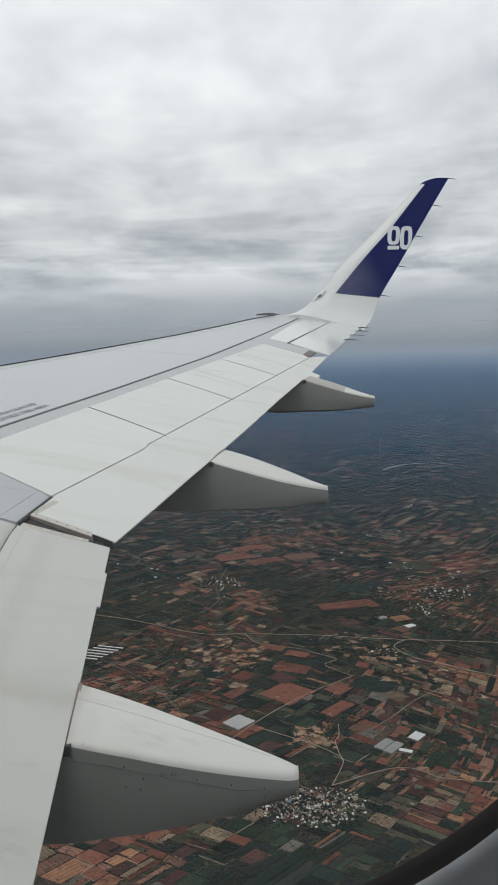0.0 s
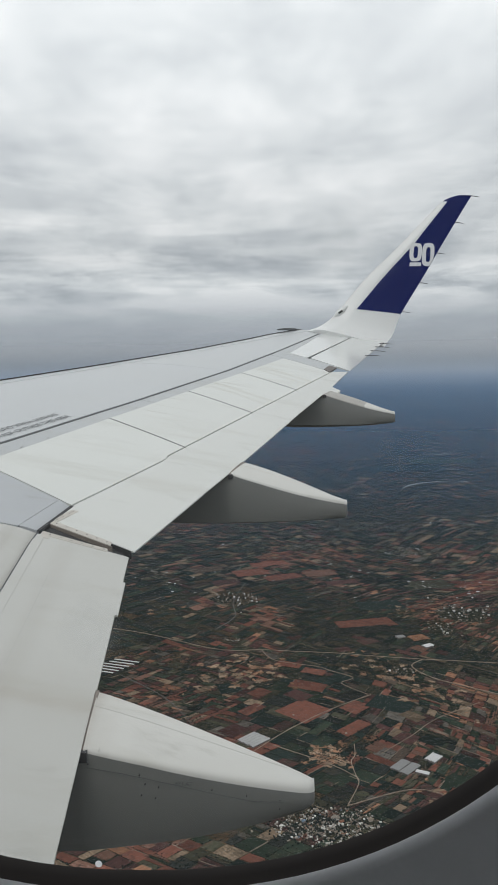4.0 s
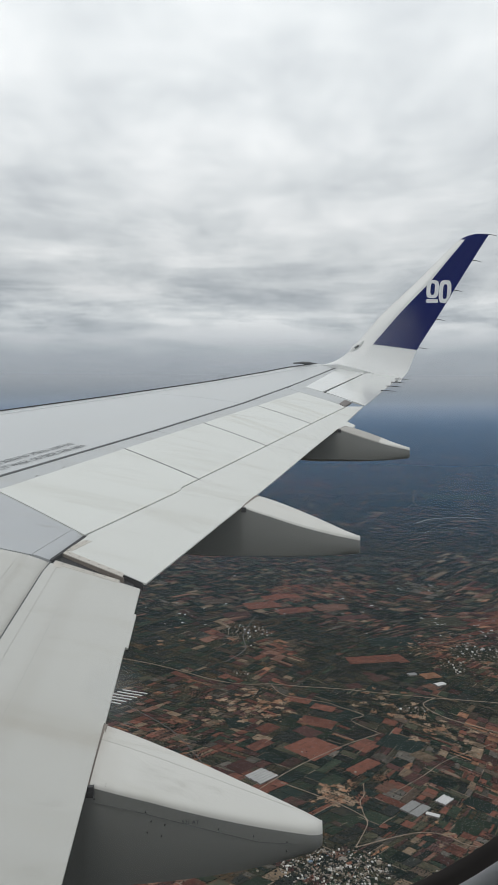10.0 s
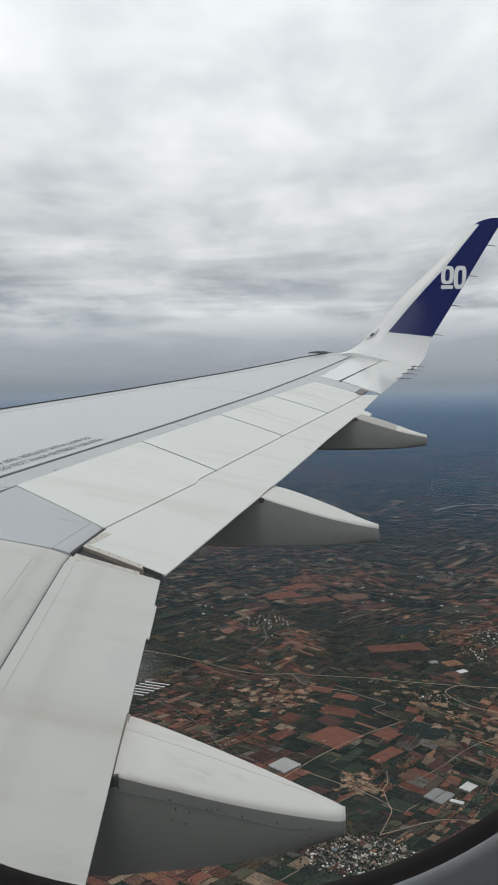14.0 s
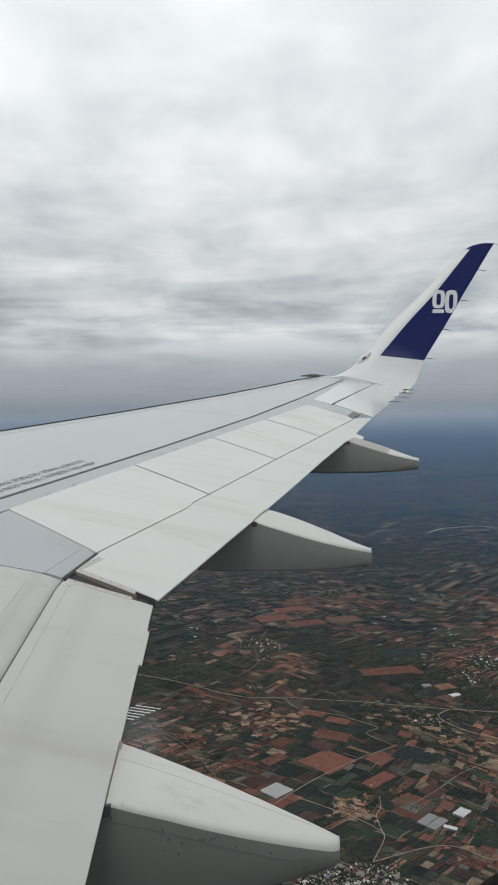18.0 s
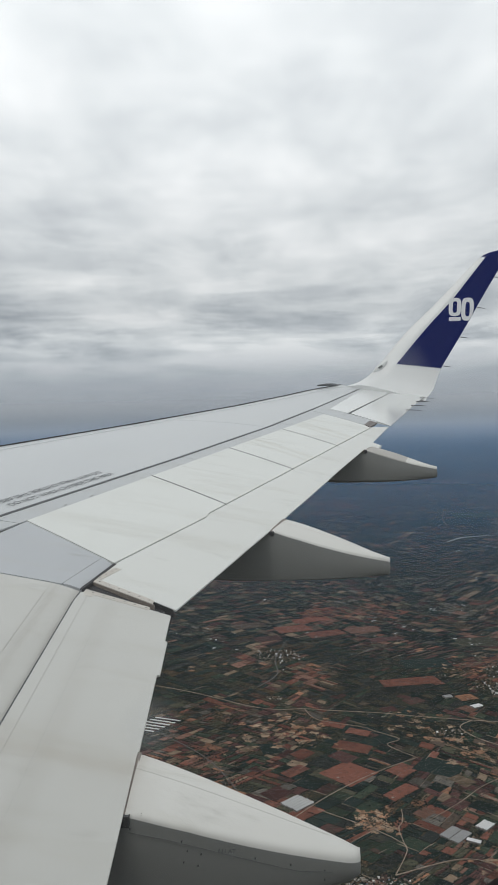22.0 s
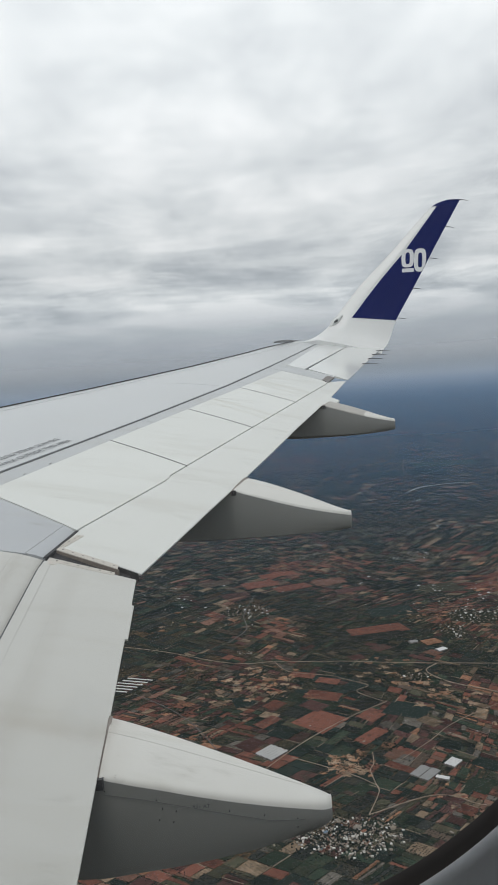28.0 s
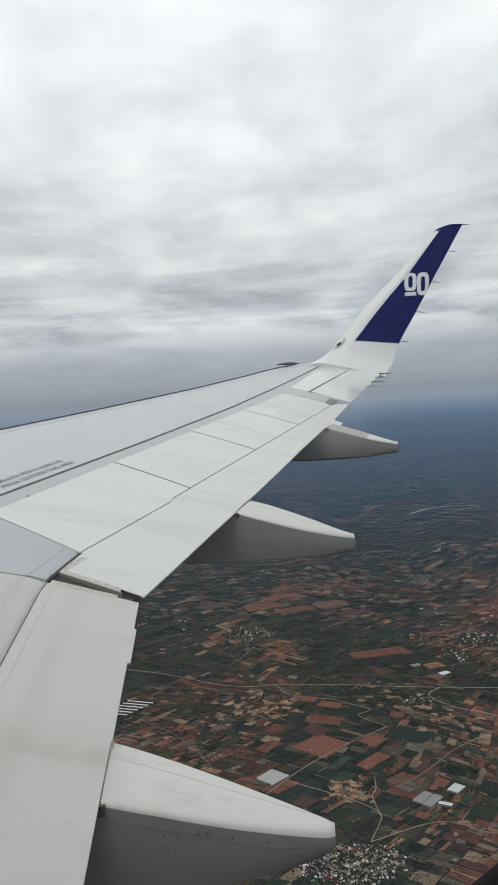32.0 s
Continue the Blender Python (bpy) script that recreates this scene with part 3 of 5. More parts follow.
# stencilled walkway warning, once for each side of the line
def lettering(words, origin, along, up, size, parent, ink=None):
    cu = bpy.data.curves.new("stencil_lettering", "FONT")
    cu.body, cu.size, cu.align_x, cu.align_y, cu.extrude = words, size, "CENTER", "CENTER", 0.0005
    cu.materials.append(ink or M_INK)
    ob = new("stencil_lettering", cu)
    x = Vector(along).normalized()
    n = x.cross(Vector(up)).normalized()
    y = n.cross(x)
    m = Matrix((x, y, n)).transposed().to_4x4()
    m.translation = Vector(origin)
    ob.matrix_world = m
    ob.parent = parent
    return ob


def on_skin(x, y, h=0.004):
    return Vector((x, y, surf(x, y) + h))


for shift, way in ((0.070, 1), (0.180, -1)):
    a, b = on_skin(4.84 - shift, 7.36, 0.006), on_skin(5.27 - shift, 8.42, 0.006)
    m = (a + b) / 2
    m.z = surf(m.x, m.y) + 0.005
    up = on_skin(m.x - 0.2, m.y) - on_skin(m.x + 0.2, m.y)
    lettering("DO NOT WALK OUTSIDE THIS AREA", m, way * (b - a), way * up, 0.078, wing)


# ---- flap track fairings ----
def fairing(near, far, tip, z_tip_low, z_low, width_tip, label, grey_to=0):
    (xn, yn, zn), (xf, yf, zf), (xt, yt, zt) = near, far, tip
    x0 = (xn + xf) / 2
    ring_top, ring_low = [], []
    us = [-1.5, -1.2, -0.9, -0.6, -0.35, -0.15, -0.03] + [k / 16 for k in range(0, 16)] + [0.95, 0.968, 0.982, 0.992, 0.998, 1.0]
    for u in us:
        w = max(u, 0.0)
        xa, xb = (xn + (xt - xn) * u, xf + (xt - xf) * u)
        fall = 1.4 * w - 0.4 * w * w
        close = math.sqrt(max(0.0, 1 - (max(0.0, u - 0.94) / 0.062) ** 2))
        mid_y = lerp((yn + yf) / 2, yt, w)
        half = lerp((yf - yn) / 2, width_tip / 2, w ** 0.9)
        ya, yb = mid_y - half * (0.30 + 0.70 * close), mid_y + half * (0.30 + 0.70 * close)
        za = zn + (zt - zn) * fall
        zb = zf + (zt - zf) * w ** 1.2
        if u < 0:
            za, zb = surf(xa, ya) - 0.03, surf(xb, yb) - 0.03
        zl = z_low + (z_tip_low - z_low) * w ** 2.6 + (0.12 * max(0, -u - 0.35) ** 1.6)
        mean = (za + zl) / 2
        za, zb, zl = (lerp(mean, q, 0.88 + 0.12 * close) for q in (za, zb, zl))
        r = 0.013 + 0.018 * w ** 0.7
        za += lerp(0.019, 0.016, w) * min(1, 0.5 + w * 2)
        # upper cover: from the far edge over to the near rounded edge
        ring_top.append([(xb, yb, zb - r), (xb, yb - r * 0.4, zb - r * 0.2), (lerp(xb, xa, 0.3), lerp(yb, ya, 0.3), lerp(zb, za, 0.3) + 0.003),
                         (lerp(xb, xa, 0.65), lerp(yb, ya, 0.65), lerp(zb, za, 0.65) + 0.003), (xa, ya + r * 1.1, za + 0.002), (xa, ya + r * 0.62, za - r * 0.09), (xa, ya + r * 0.29, za - r * 0.30), (xa, ya + r * 0.08, za - r * 0.62), (xa, ya, za - r)])
        h = za - r - zl
        ring_low.append([(xa, ya, za - r), (xa, ya - 0.004, za - r - 0.3 * h), (xa, ya + 0.002, zl + 0.30 * h), (xa, ya + 0.018, zl + 0.08 * h), (xa, lerp(ya, mid_y, 0.55), zl + 0.03 * h), (xa, mid_y, zl),
                         (xb, lerp(yb, mid_y, 0.55), zl + 0.03 * h), (xb, yb - 0.018, zl + 0.08 * h), (xb, yb - 0.002, zl + 0.30 * h), (xb, yb, zb - r)])
    def strip(rings):
        n, m = len(rings), len(rings[0])
        v = [p for ring in rings for p in ring]
        f = [(i * m + j, i * m + j + 1, (i + 1) * m + j + 1, (i + 1) * m + j) for i in range(n - 1) for j in range(m - 1)]
        return v, f
    root = tagged(new("flap_track_fairing"), label)
    root.parent = wing
    start = us.index(0.0)
    # front stretch of the same cover, its dimmer light put into the colour
    if grey_to:
        part("front_cover", *strip(ring_top[start:start + grey_to + 1]), M_COVER, root, "dull grey front cover")
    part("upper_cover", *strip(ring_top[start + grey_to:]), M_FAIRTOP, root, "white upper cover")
    v, f = strip(ring_low)
    m = len(ring_low[0])
    k = len(v)
    # blunt end, closed round both shells
    end = ring_top[-1][::-1][:-1] + ring_low[-1][::-1]
    v += end
    f.append(tuple(range(k, k + len(end))))
    part("lower_shell", v, f, M_FAIRLOW, root, "grey lower shell with shade in its colour")
    # dark hinge gap at the flap's edge
    g = [(xn - 0.03, yn, zn + 0.002), (xf - 0.03, yf, zf + 0.002), (xf + 0.005, yf, zf + 0.001), (xn + 0.005, yn, zn + 0.001)]
    part("gap_seal", g + [(p[0], p[1], p[2] - 0.03) for p in g], [(0, 1, 2, 3), (7, 6, 5, 4), (0, 4, 5, 1), (1, 5, 6, 2), (2, 6, 7, 3), (3, 7, 4, 0)], M_RIB, root, "grimy hinge gap seal")
    b = box(xn - 0.022, xn + 0.014, yn - 0.012, yn + 0.012, zn - 0.035, zn + 0.002)
    part("hinge_bracket", *b, M_GAP, root, "small dark hinge bracket", False)
    seam = [r[2] for r in ring_top[start:start + 15]]
    part("cover_seam", *tube([(p[0], p[1], p[2] - 0.0004) for p in seam], (0.0014,) * len(seam), 5), M_SEAM, root)
    for k in range(6):
        p = Vector(ring_top[start + 1][5 - k]) if k < 4 else Vector(ring_top[start + 2][2])
        part("screw", *tube([p - Vector((0, 0, 0.004)), p + Vector((0, 0, 0.0012))], (0.0022, 0.002), 6), M_COVER, root)
    return root, ring_low, us


near_fairing, ring_low, us = fairing((6.24, 4.17, -0.275), (6.215, 4.57, -0.230), (7.03, 4.37, -0.50), -0.575, -0.672, 0.11, "large flap track fairing with panel number")
fairing((6.63, 7.71, 0.155), (6.735, 8.05, 0.205), (7.53, 7.87, -0.095), -0.22, -0.252, 0.10, "middle flap track fairing")
fairing((7.62, 11.02, 0.60), (7.73, 11.26, 0.63), (8.45, 11.14, 0.375), 0.262, 0.22, 0.09, "outer flap track fairing", 9)
# screws and panel number on the near fairing's side
for x, z in ((6.255, -0.32), (6.423, -0.378), (6.441, -0.412), (6.486, -0.428), (6.428, -0.45), (6.475, -0.466), (6.667, -0.458), (6.787, -0.492), (6.903, -0.522), (6.902, -0.555)):
    y = 4.17 + (x - 6.24) / 0.79 * 0.145
    part("screw", *tube([(x, y + 0.01, z), (x, y - 0.0045, z)], (0.0025, 0.0025), 7), M_GAP, near_fairing)
v, f = tube([(x, 4.1655 + (x - 6.24) * 0.1835, z) for x, z in ((6.25, -0.330), (6.378, -0.368), (6.524, -0.418), (6.665, -0.467), (6.812, -0.515), (6.93, -0.53))], (0.0009,) * 6, 5)
part("panel_joint", v, f, M_SEAL, near_fairing)
lettering("631 AT", (6.572, 4.2265, -0.4235), (1, 0.18, -0.13), (0.1, 0, 1), 0.020, near_fairing, M_SEAL)


# ---- winglet ----
LE = [(7.60, 15.98, 1.495), (7.68, 16.09, 1.51), (7.78, 16.20, 1.53), (7.95, 16.38, 1.585), (8.16, 16.53, 1.715), (8.36, 16.61, 1.91), (8.85, 16.74, 2.47), (9.48, 16.89, 3.06), (10.115, 17.04, 3.70), (10.31, 17.08, 3.87), (10.44, 17.10, 3.945), (10.62, 17.10, 3.992)]
TE = [(9.08, 15.98, 1.225), (9.11, 16.08, 1.245), (9.14, 16.18, 1.27), (9.19, 16.31, 1.31), (9.31, 16.47, 1.45), (9.47, 16.59, 1.80), (9.90, 16.75, 2.47), (10.28, 16.90, 3.08), (10.68, 17.04, 3.71), (10.79, 17.08, 3.88), (10.835, 17.10, 3.945), (10.855, 17.10, 3.985)]


def spline(points, t):
    n = len(points) - 1
    i = min(int(t * n), n - 1)
    f = t * n - i
    p = [Vector(points[min(max(i + k, 0), n)]) for k in (-1, 0, 1, 2)]
    return 0.5 * (2 * p[1] + (p[2] - p[0]) * f + (2 * p[0] - 5 * p[1] + 4 * p[2] - p[3]) * f * f + (3 * p[1] - p[0] - 3 * p[2] + p[3]) * f ** 3)


def winglet_at(t, c, side):
    """Point of the winglet; t root to tip, c leading to trailing edge, side +1 inner face, -1 outer."""
    a, b = spline(LE, t), spline(TE, t)
    e = 0.01
    span = (spline(LE, min(1, t + e)) + spline(TE, min(1, t + e)) - spline(LE, max(0, t - e)) - spline(TE, max(0, t - e))).normalized()
    ch = b - a
    nrm = ch.cross(span).normalized()
    thick = 0.062 * ch.length * (min(1.0, max(c, 0.0) / 0.25) ** 0.72 * (1 - max(0.0, c - 0.25) / 0.75) ** 0.9 + 0.02)
    camber = 0.020 * ch.length * math.sin(math.pi * c) * max(0.3, 1 - 2 * t)
    return a + ch * c + nrm * (camber + (thick if side > 0 else -thick) - 0.003 - 0.020 * max(0.0, 1 - t / 0.24))


rows_up, rows_dn = [], []
for i in range(67):
    t = i / 66
    cs = [(k / 20) ** 1.6 for k in range(21)]
    rows_up.append([winglet_at(t, c, 1) for c in cs])
    rows_dn.append([winglet_at(t, c, -1) for c in cs])
winglet = part("winglet", *grid_solid(rows_up, rows_dn), M_TIP, wing, "white upturned winglet with indigo panel")


def decal(fn, nu, nv, lift):
    pts = []
    for i in range(nu + 1):
        row = []
        for j in range(nv + 1):
            t, c = fn(i / nu, j / nv)
            p, q = winglet_at(t, c, 1), winglet_at(t, c, -1)
            row.append(p + (p - q).normalized() * lift)
        pts.append(row)
    back = [[p + Vector((0, 0.004 + lift * 0.5, 0)) for p in row] for row in pts]
    return grid_solid(pts, back)


T_BLUE = 5 / 11


def blue_at(u, v):
    t = lerp(T_BLUE, 1.0, u)
    c0 = float(np.interp(u, (0, 0.167, 0.333, 0.5, 0.66, 0.68), (0.265, 0.307, 0.325, 0.267, 0.204, 0.0)))
    return t, lerp(c0, 0.995, v)


part("indigo_panel", *decal(blue_at, 100, 10, 0.004), M_BLUE, winglet, "glossy indigo paint")


# the emblem: two rounded shapes in white
def emblem(x0, z0, tall):
    """Rounded upright ring on the inner face; x0, z0: centre."""
    n = 28
    out_pts, in_pts = [], []
    for k in range(n):
        g = 2 * math.pi * k / n
        ca, sa = math.cos(g), math.sin(g)
        sx = math.copysign(abs(ca) ** 0.6, ca)
        sy = math.copysign(abs(sa) ** 0.6, sa)
        out_pts.append((sx, sy))
        in_pts.append((sx * 0.36, sy * 0.64))
    verts, faces = [], []
    for lift in (0.0085, 0.003):
        for loop in (out_pts, in_pts):
            for sx, sy in loop:
                z = z0 + tall * sy
                x = x0 + 0.115 * sx + 0.093 * (z - 2.885)
                verts.append(face_point(x, z, lift))
    for k in range(n):
        j = (k + 1) % n
        faces += [(k, j, n + j, n + k), (k, 2 * n + k, 2 * n + j, j), (n + k, n + j, 3 * n + j, 3 * n + k)]
    return verts, faces


def face_point(x, z, lift):
    """The inner face's point at x and z."""
    t, c = 0.7, 0.5
    for _ in range(14):
        p = winglet_at(t, c, 1)
        t = min(0.99, max(0.4, t + (z - p.z) * 0.20))
        a, b = spline(LE, t), spline(TE, t)
        c = min(0.99, max(0.0, c + (x - winglet_at(t, c, 1).x) / (b.x - a.x)))
    p, q = winglet_at(t, c, 1), winglet_at(t, c, -1)
    return p + (p - q).normalized() * lift


def emblem_bar(x, z, w, h):
    """A short upright or level bar on the inner face."""
    at = [(x - w, z - h), (x + w, z - h), (x + w, z + h), (x - w, z + h)]
    v = [face_point(a + 0.093 * (b - 2.885), b, lift) for lift in (0.0085, 0.003) for a, b in at]
    return v, [(0, 1, 2, 3), (0, 4, 5, 1), (1, 5, 6, 2), (2, 6, 7, 3), (3, 7, 4, 0)]


part("emblem_shape", *emblem(9.770, 2.930, 0.170), M_EMBLEM, winglet, "plain white emblem shape")
part("emblem_shape", *emblem(10.005, 2.885, 0.215), M_EMBLEM, winglet, "plain white emblem shape")
part("emblem_shape", *emblem_bar(9.775, 2.706, 0.108, 0.034), M_EMBLEM, winglet, "plain white emblem shape")

# static wicks on winglet and aileron, lamp on the winglet's leading edge
for t in (0.972, 0.69, 0.612, 0.532, 0.462):
    p = winglet_at(t, 1.0, 1)
    part("static_wick", *tube([p, p + Vector((0.08, 0, -0.010)), p + Vector((0.15, 0, -0.024))], (0.007, 0.006, 0.004), 6), M_GAP, winglet)
for u in (0.44, 0.60, 0.75, 0.89):
    x, y = aileron_at(u, 0.0)
    p = Vector((x - 0.03, y, surf(x, y) + 0.025))
    part("static_wick", *tube([p, p + Vector((0.12, 0, -0.004)), p + Vector((0.24, 0, -0.016))], (0.007, 0.006, 0.004), 6), M_GAP, aileron)
p = winglet_at(0.44, 0.05, 1)
part("lamp_surround", *tube([p + Vector((-0.13, -0.012, -0.10)), p + Vector((-0.05, -0.015, -0.03)), p + Vector((0.04, -0.012, 0.04)), p + Vector((0.12, -0.005, 0.11))], (0.012, 0.05, 0.05, 0.012), 12), M_TIP, winglet)
part("navigation_lamp", *tube([p + Vector((-0.08, -0.03, -0.06)), p + Vector((-0.04, -0.03, -0.025)), p + Vector((0.02, -0.03, 0.02)), p + Vector((0.06, -0.02, 0.06))], (0.012, 0.036, 0.036, 0.012), 10), M_GAP, winglet, "small dark lamp housing")
p = on_skin(x_crest(15.8), 15.8)
part("slat_end_fence", *tube([p + Vector((-0.30, -0.55, 0.0)), p + Vector((-0.15, -0.28, 0.016)), p + Vector((0.0, 0.0, 0.018)), p + Vector((0.12, 0.25, 0.0)), p + Vector((0.18, 0.38, -0.02))], (0.010, 0.022, 0.026, 0.018, 0.006), 10), M_SEAL, wing)


# ---- cabin window and the walls that close the cabin ----
WX, WZ, WA, WB = 6.81, 1.092, 0.187, 0.226


def oval(grow, y, n=144):
    out = []
    for k in range(n):
        g = 2 * math.pi * k / n
        ca, sa = math.cos(g), math.sin(g)
        out.append((WX + (WA + grow) * math.copysign(abs(ca) ** 0.909, ca), y, WZ + (WB + grow) * math.copysign(abs(sa) ** 0.909, sa)))
    return out


def loops(rings, closed=False):
    n = len(rings[0])
    v = [p for r in rings for p in r]
    pairs = list(zip(range(len(rings) - 1), range(1, len(rings)))) + ([(len(rings) - 1, 0)] if closed else [])
    return v, [(i * n + k, j * n + k, j * n + (k + 1) % n, i * n + (k + 1) % n) for i, j in pairs for k in range(n)]


def outer_rect(y, x0, x1, z0, z1, n=144):
    out = []
    for k in range(n):
        g = 2 * math.pi * k / n
        ca, sa = math.cos(g), math.sin(g)
        s = 1 / max(abs(ca), abs(sa))
        px, pz = ca * s, sa * s
        out.append((WX + (px * (x1 - WX) if px > 0 else px * (WX - x0)), y, WZ + (pz * (z1 - WZ) if pz > 0 else pz * (WZ - z0))))
    return out


v, f = loops([outer_rect(1.775, 6.55, 7.07, 0.0, 2.15), oval(0.075, 1.775), oval(0.075, 1.86), outer_rect(1.86, 6.55, 7.07, 0.0, 2.15)], True)
flank = []
for a, b in ((4.0, 6.55), (7.07, 9.6)):
    flank += [(a, b, 0.0, 0.90), (a, b, 1.29, 2.15)]
for k in range(-6, 7):
    a, b = WX + k * 0.53 + 0.14, WX + (k + 1) * 0.53 - 0.14
    if k not in (-1, 0) and b > 4.0 and a < 9.6:
        flank.append((max(4.0, a), min(9.6, b), 0.90, 1.29))
flank += [(WX - 0.53 + 0.14, 6.55, 0.90, 1.29), (7.07, WX + 0.53 - 0.14, 0.90, 1.29)]
for a, b, z0, z1 in flank:
    bv, bf = box(a, b, 1.775, 1.86, z0, z1)
    f = f + [tuple(i + len(v) for i in q) for q in bf]
    v = v + bv
wall = part("wall_starboard", v, f, M_CABIN, None, "", False)
tagged(wall, "cream cabin side wall with a row of window openings", "wall", kind="structure")
win = tagged(new("cabin_window"), "rounded airliner cabin window with grey bezel and black seal", "window", kind="structure")
part("bezel", *loops([oval(0.11, 1.755), oval(0.08, 1.742), oval(0.068, 1.738), oval(0.056, 1.744), oval(0.040, 1.760), oval(0.022, 1.780), oval(0.012, 1.7905), oval(0.0058, 1.7950), oval(0.0039, 1.7968), oval(0.0032, 1.7990), oval(0.0085, 1.802), oval(0.012, 1.808), oval(0.03, 1.822), oval(0.075, 1.84), oval(0.11, 1.785)], True), M_BEZEL, win, "grey plastic bezel")
seal_rings = [oval(g, y) for g, y in ((0.0074, 1.7998), (0.0046, 1.8000), (0.0038, 1.8016), (0.0028, 1.8036), (0.0020, 1.8054), (0.0018, 1.808), (0.004, 1.810), (0.0075, 1.806))]
part("seal", *loops(seal_rings, True), M_RUBBER, win, "black rubber seal")


def pane_material():
    m = bpy.data.materials.new("smeared_hazed_acrylic")
    m.use_nodes = True
    t = m.node_tree
    t.nodes.clear()
    out = t.nodes.new("ShaderNodeOutputMaterial")
    tr = t.nodes.new("ShaderNodeBsdfTransparent")
    gl = node(t, "ShaderNodeBsdfGlossy", Roughness=0.05)
    fr = node(t, "ShaderNodeFresnel", IOR=1.25)
    m1 = t.nodes.new("ShaderNodeMixShader")
    t.links.new(fr.outputs[0], m1.inputs[0]), t.links.new(tr.outputs[0], m1.inputs[1]), t.links.new(gl.outputs[0], m1.inputs[2])
    # two greasy smears
    co = t.nodes.new("ShaderNodeTexCoord")
    sep = t.nodes.new("ShaderNodeSeparateXYZ")
    t.links.new(co.outputs["Object"], sep.inputs[0])
    n = node(t, "ShaderNodeTexNoise", Scale=70.0, Detail=3.0)
    t.links.new(co.outputs["Object"], n.inputs["Vector"])
    # an even milky share over the whole pane stands in for near haze
    total = 0.022
    for cx, cz, rx, rz, most in ((6.875, 1.066, 0.020, 0.016, 0.17), (6.791, 0.945, 0.012, 0.012, 0.12)):
        ax = mathn(t, "DIVIDE", mathn(t, "SUBTRACT", sep.outputs[0], cx), rx)
        az = mathn(t, "DIVIDE", mathn(t, "SUBTRACT", sep.outputs[2], cz), rz)
        r2 = mathn(t, "ADD", mathn(t, "MULTIPLY", ax, ax), mathn(t, "MULTIPLY", az, az))
        k = mathn(t, "ADD", r2, mathn(t, "MULTIPLY", mathn(t, "SUBTRACT", n.outputs[0], 0.5), 0.9))
        k = ramp(t, k, [(0.0, (most,) * 3), (0.35, (most * 0.55,) * 3), (1.0, (0, 0, 0))])
        total = mathn(t, "ADD", k, total)
    k = total
    tl = node(t, "ShaderNodeBsdfTranslucent")
    tl.inputs[0].default_value = (0.93, 0.94, 0.95, 1)
    m2 = t.nodes.new("ShaderNodeMixShader")
    t.links.new(k, m2.inputs[0]), t.links.new(m1.outputs[0], m2.inputs[1]), t.links.new(tl.outputs[0], m2.inputs[2])
    t.links.new(m2.outputs[0], out.inputs[0])
    return m


pane = part("pane", oval(0.01, 1.812), [tuple(range(144))], pane_material(), win, "acrylic pane with smears and an added haze veil")
pane.visible_shadow = False
# white translucent disc stands in for the sky's glint in the hole
M_GLINT = bpy.data.materials.new("glint_white")
M_GLINT.use_nodes = True
glint = node(M_GLINT.node_tree, "ShaderNodeBsdfTranslucent")
glint.inputs[0].default_value = (0.95, 0.95, 0.95, 1)
M_GLINT.node_tree.links.new(glint.outputs[0], M_GLINT.node_tree.nodes["Material Output"].inputs[0])
ring = [(6.792 + 0.0012 * math.cos(g), 1.8095, 0.8655 + 0.0012 * math.sin(g)) for g in np.linspace(0, 2 * math.pi, 17)[:-1]]
part("bleed_hole", ring, [tuple(range(16))], M_GLINT, win, "tiny white disc for the glint in the breather hole")

for name, dims, mat, words in (("cabin_floor", (4.0, 9.6, -1.8, 1.86, -0.08, 0.0), M_CARPET, "grey carpeted cabin floor"),
                               ("cabin_ceiling", (4.0, 9.6, -1.8, 1.86, 2.15, 2.22), M_CABIN, "cream cabin ceiling"),
                               ("wall_fore", (3.92, 4.0, -1.8, 1.86, -0.08, 2.22), M_CABIN, "plain cream cabin bulkhead"),
                               ("wall_aft", (9.6, 9.68, -1.8, 1.86, -0.08, 2.22), M_CABIN, "plain cream cabin bulkhead")):
    tagged(part(name, *box(*dims), mat, None, "", False), words, "cabin shell", kind="structure")
# port wall: solid below and above a row of window openings
v, f = [], []
for dims in [(4.0, 9.6, -1.86, -1.8, 0.0, 0.87), (4.0, 9.6, -1.86, -1.8, 1.27, 2.15)] + [(4.0 + k * 0.53 + 0.40, 4.0 + (k + 1) * 0.53 + (0.0 if k < 10 else -0.4), -1.86, -1.8, 0.87, 1.27) for k in range(-1, 10)]:
    bv, bf = box(max(4.0, dims[0]), min(9.6, dims[1]), *dims[2:])
    f += [tuple(i + len(v) for i in q) for q in bf]
    v += bv
tagged(part("wall_port", v, f, M_CABIN, None, "", False), "cream cabin side wall with window openings", "wall", kind="structure")


# ---- the land below, at a reduced scale ----
EYE_X, EYE_Y = 6.86, 1.53


def mixed(t, kind, fac, a, b):
    """Mix of two colours; sockets or plain values."""
    n = t.nodes.new("ShaderNodeMix")
    n.data_type, n.blend_type = "RGBA", kind
    for i, v in ((0, fac), (6, a), (7, b)):
        if isinstance(v, tuple):
            n.inputs[i].default_value = (*v, 1)
        elif isinstance(v, (int, float)):
            n.inputs[i].default_value = v
        else:
            t.links.new(v, n.inputs[i])
    return n.outputs[2]


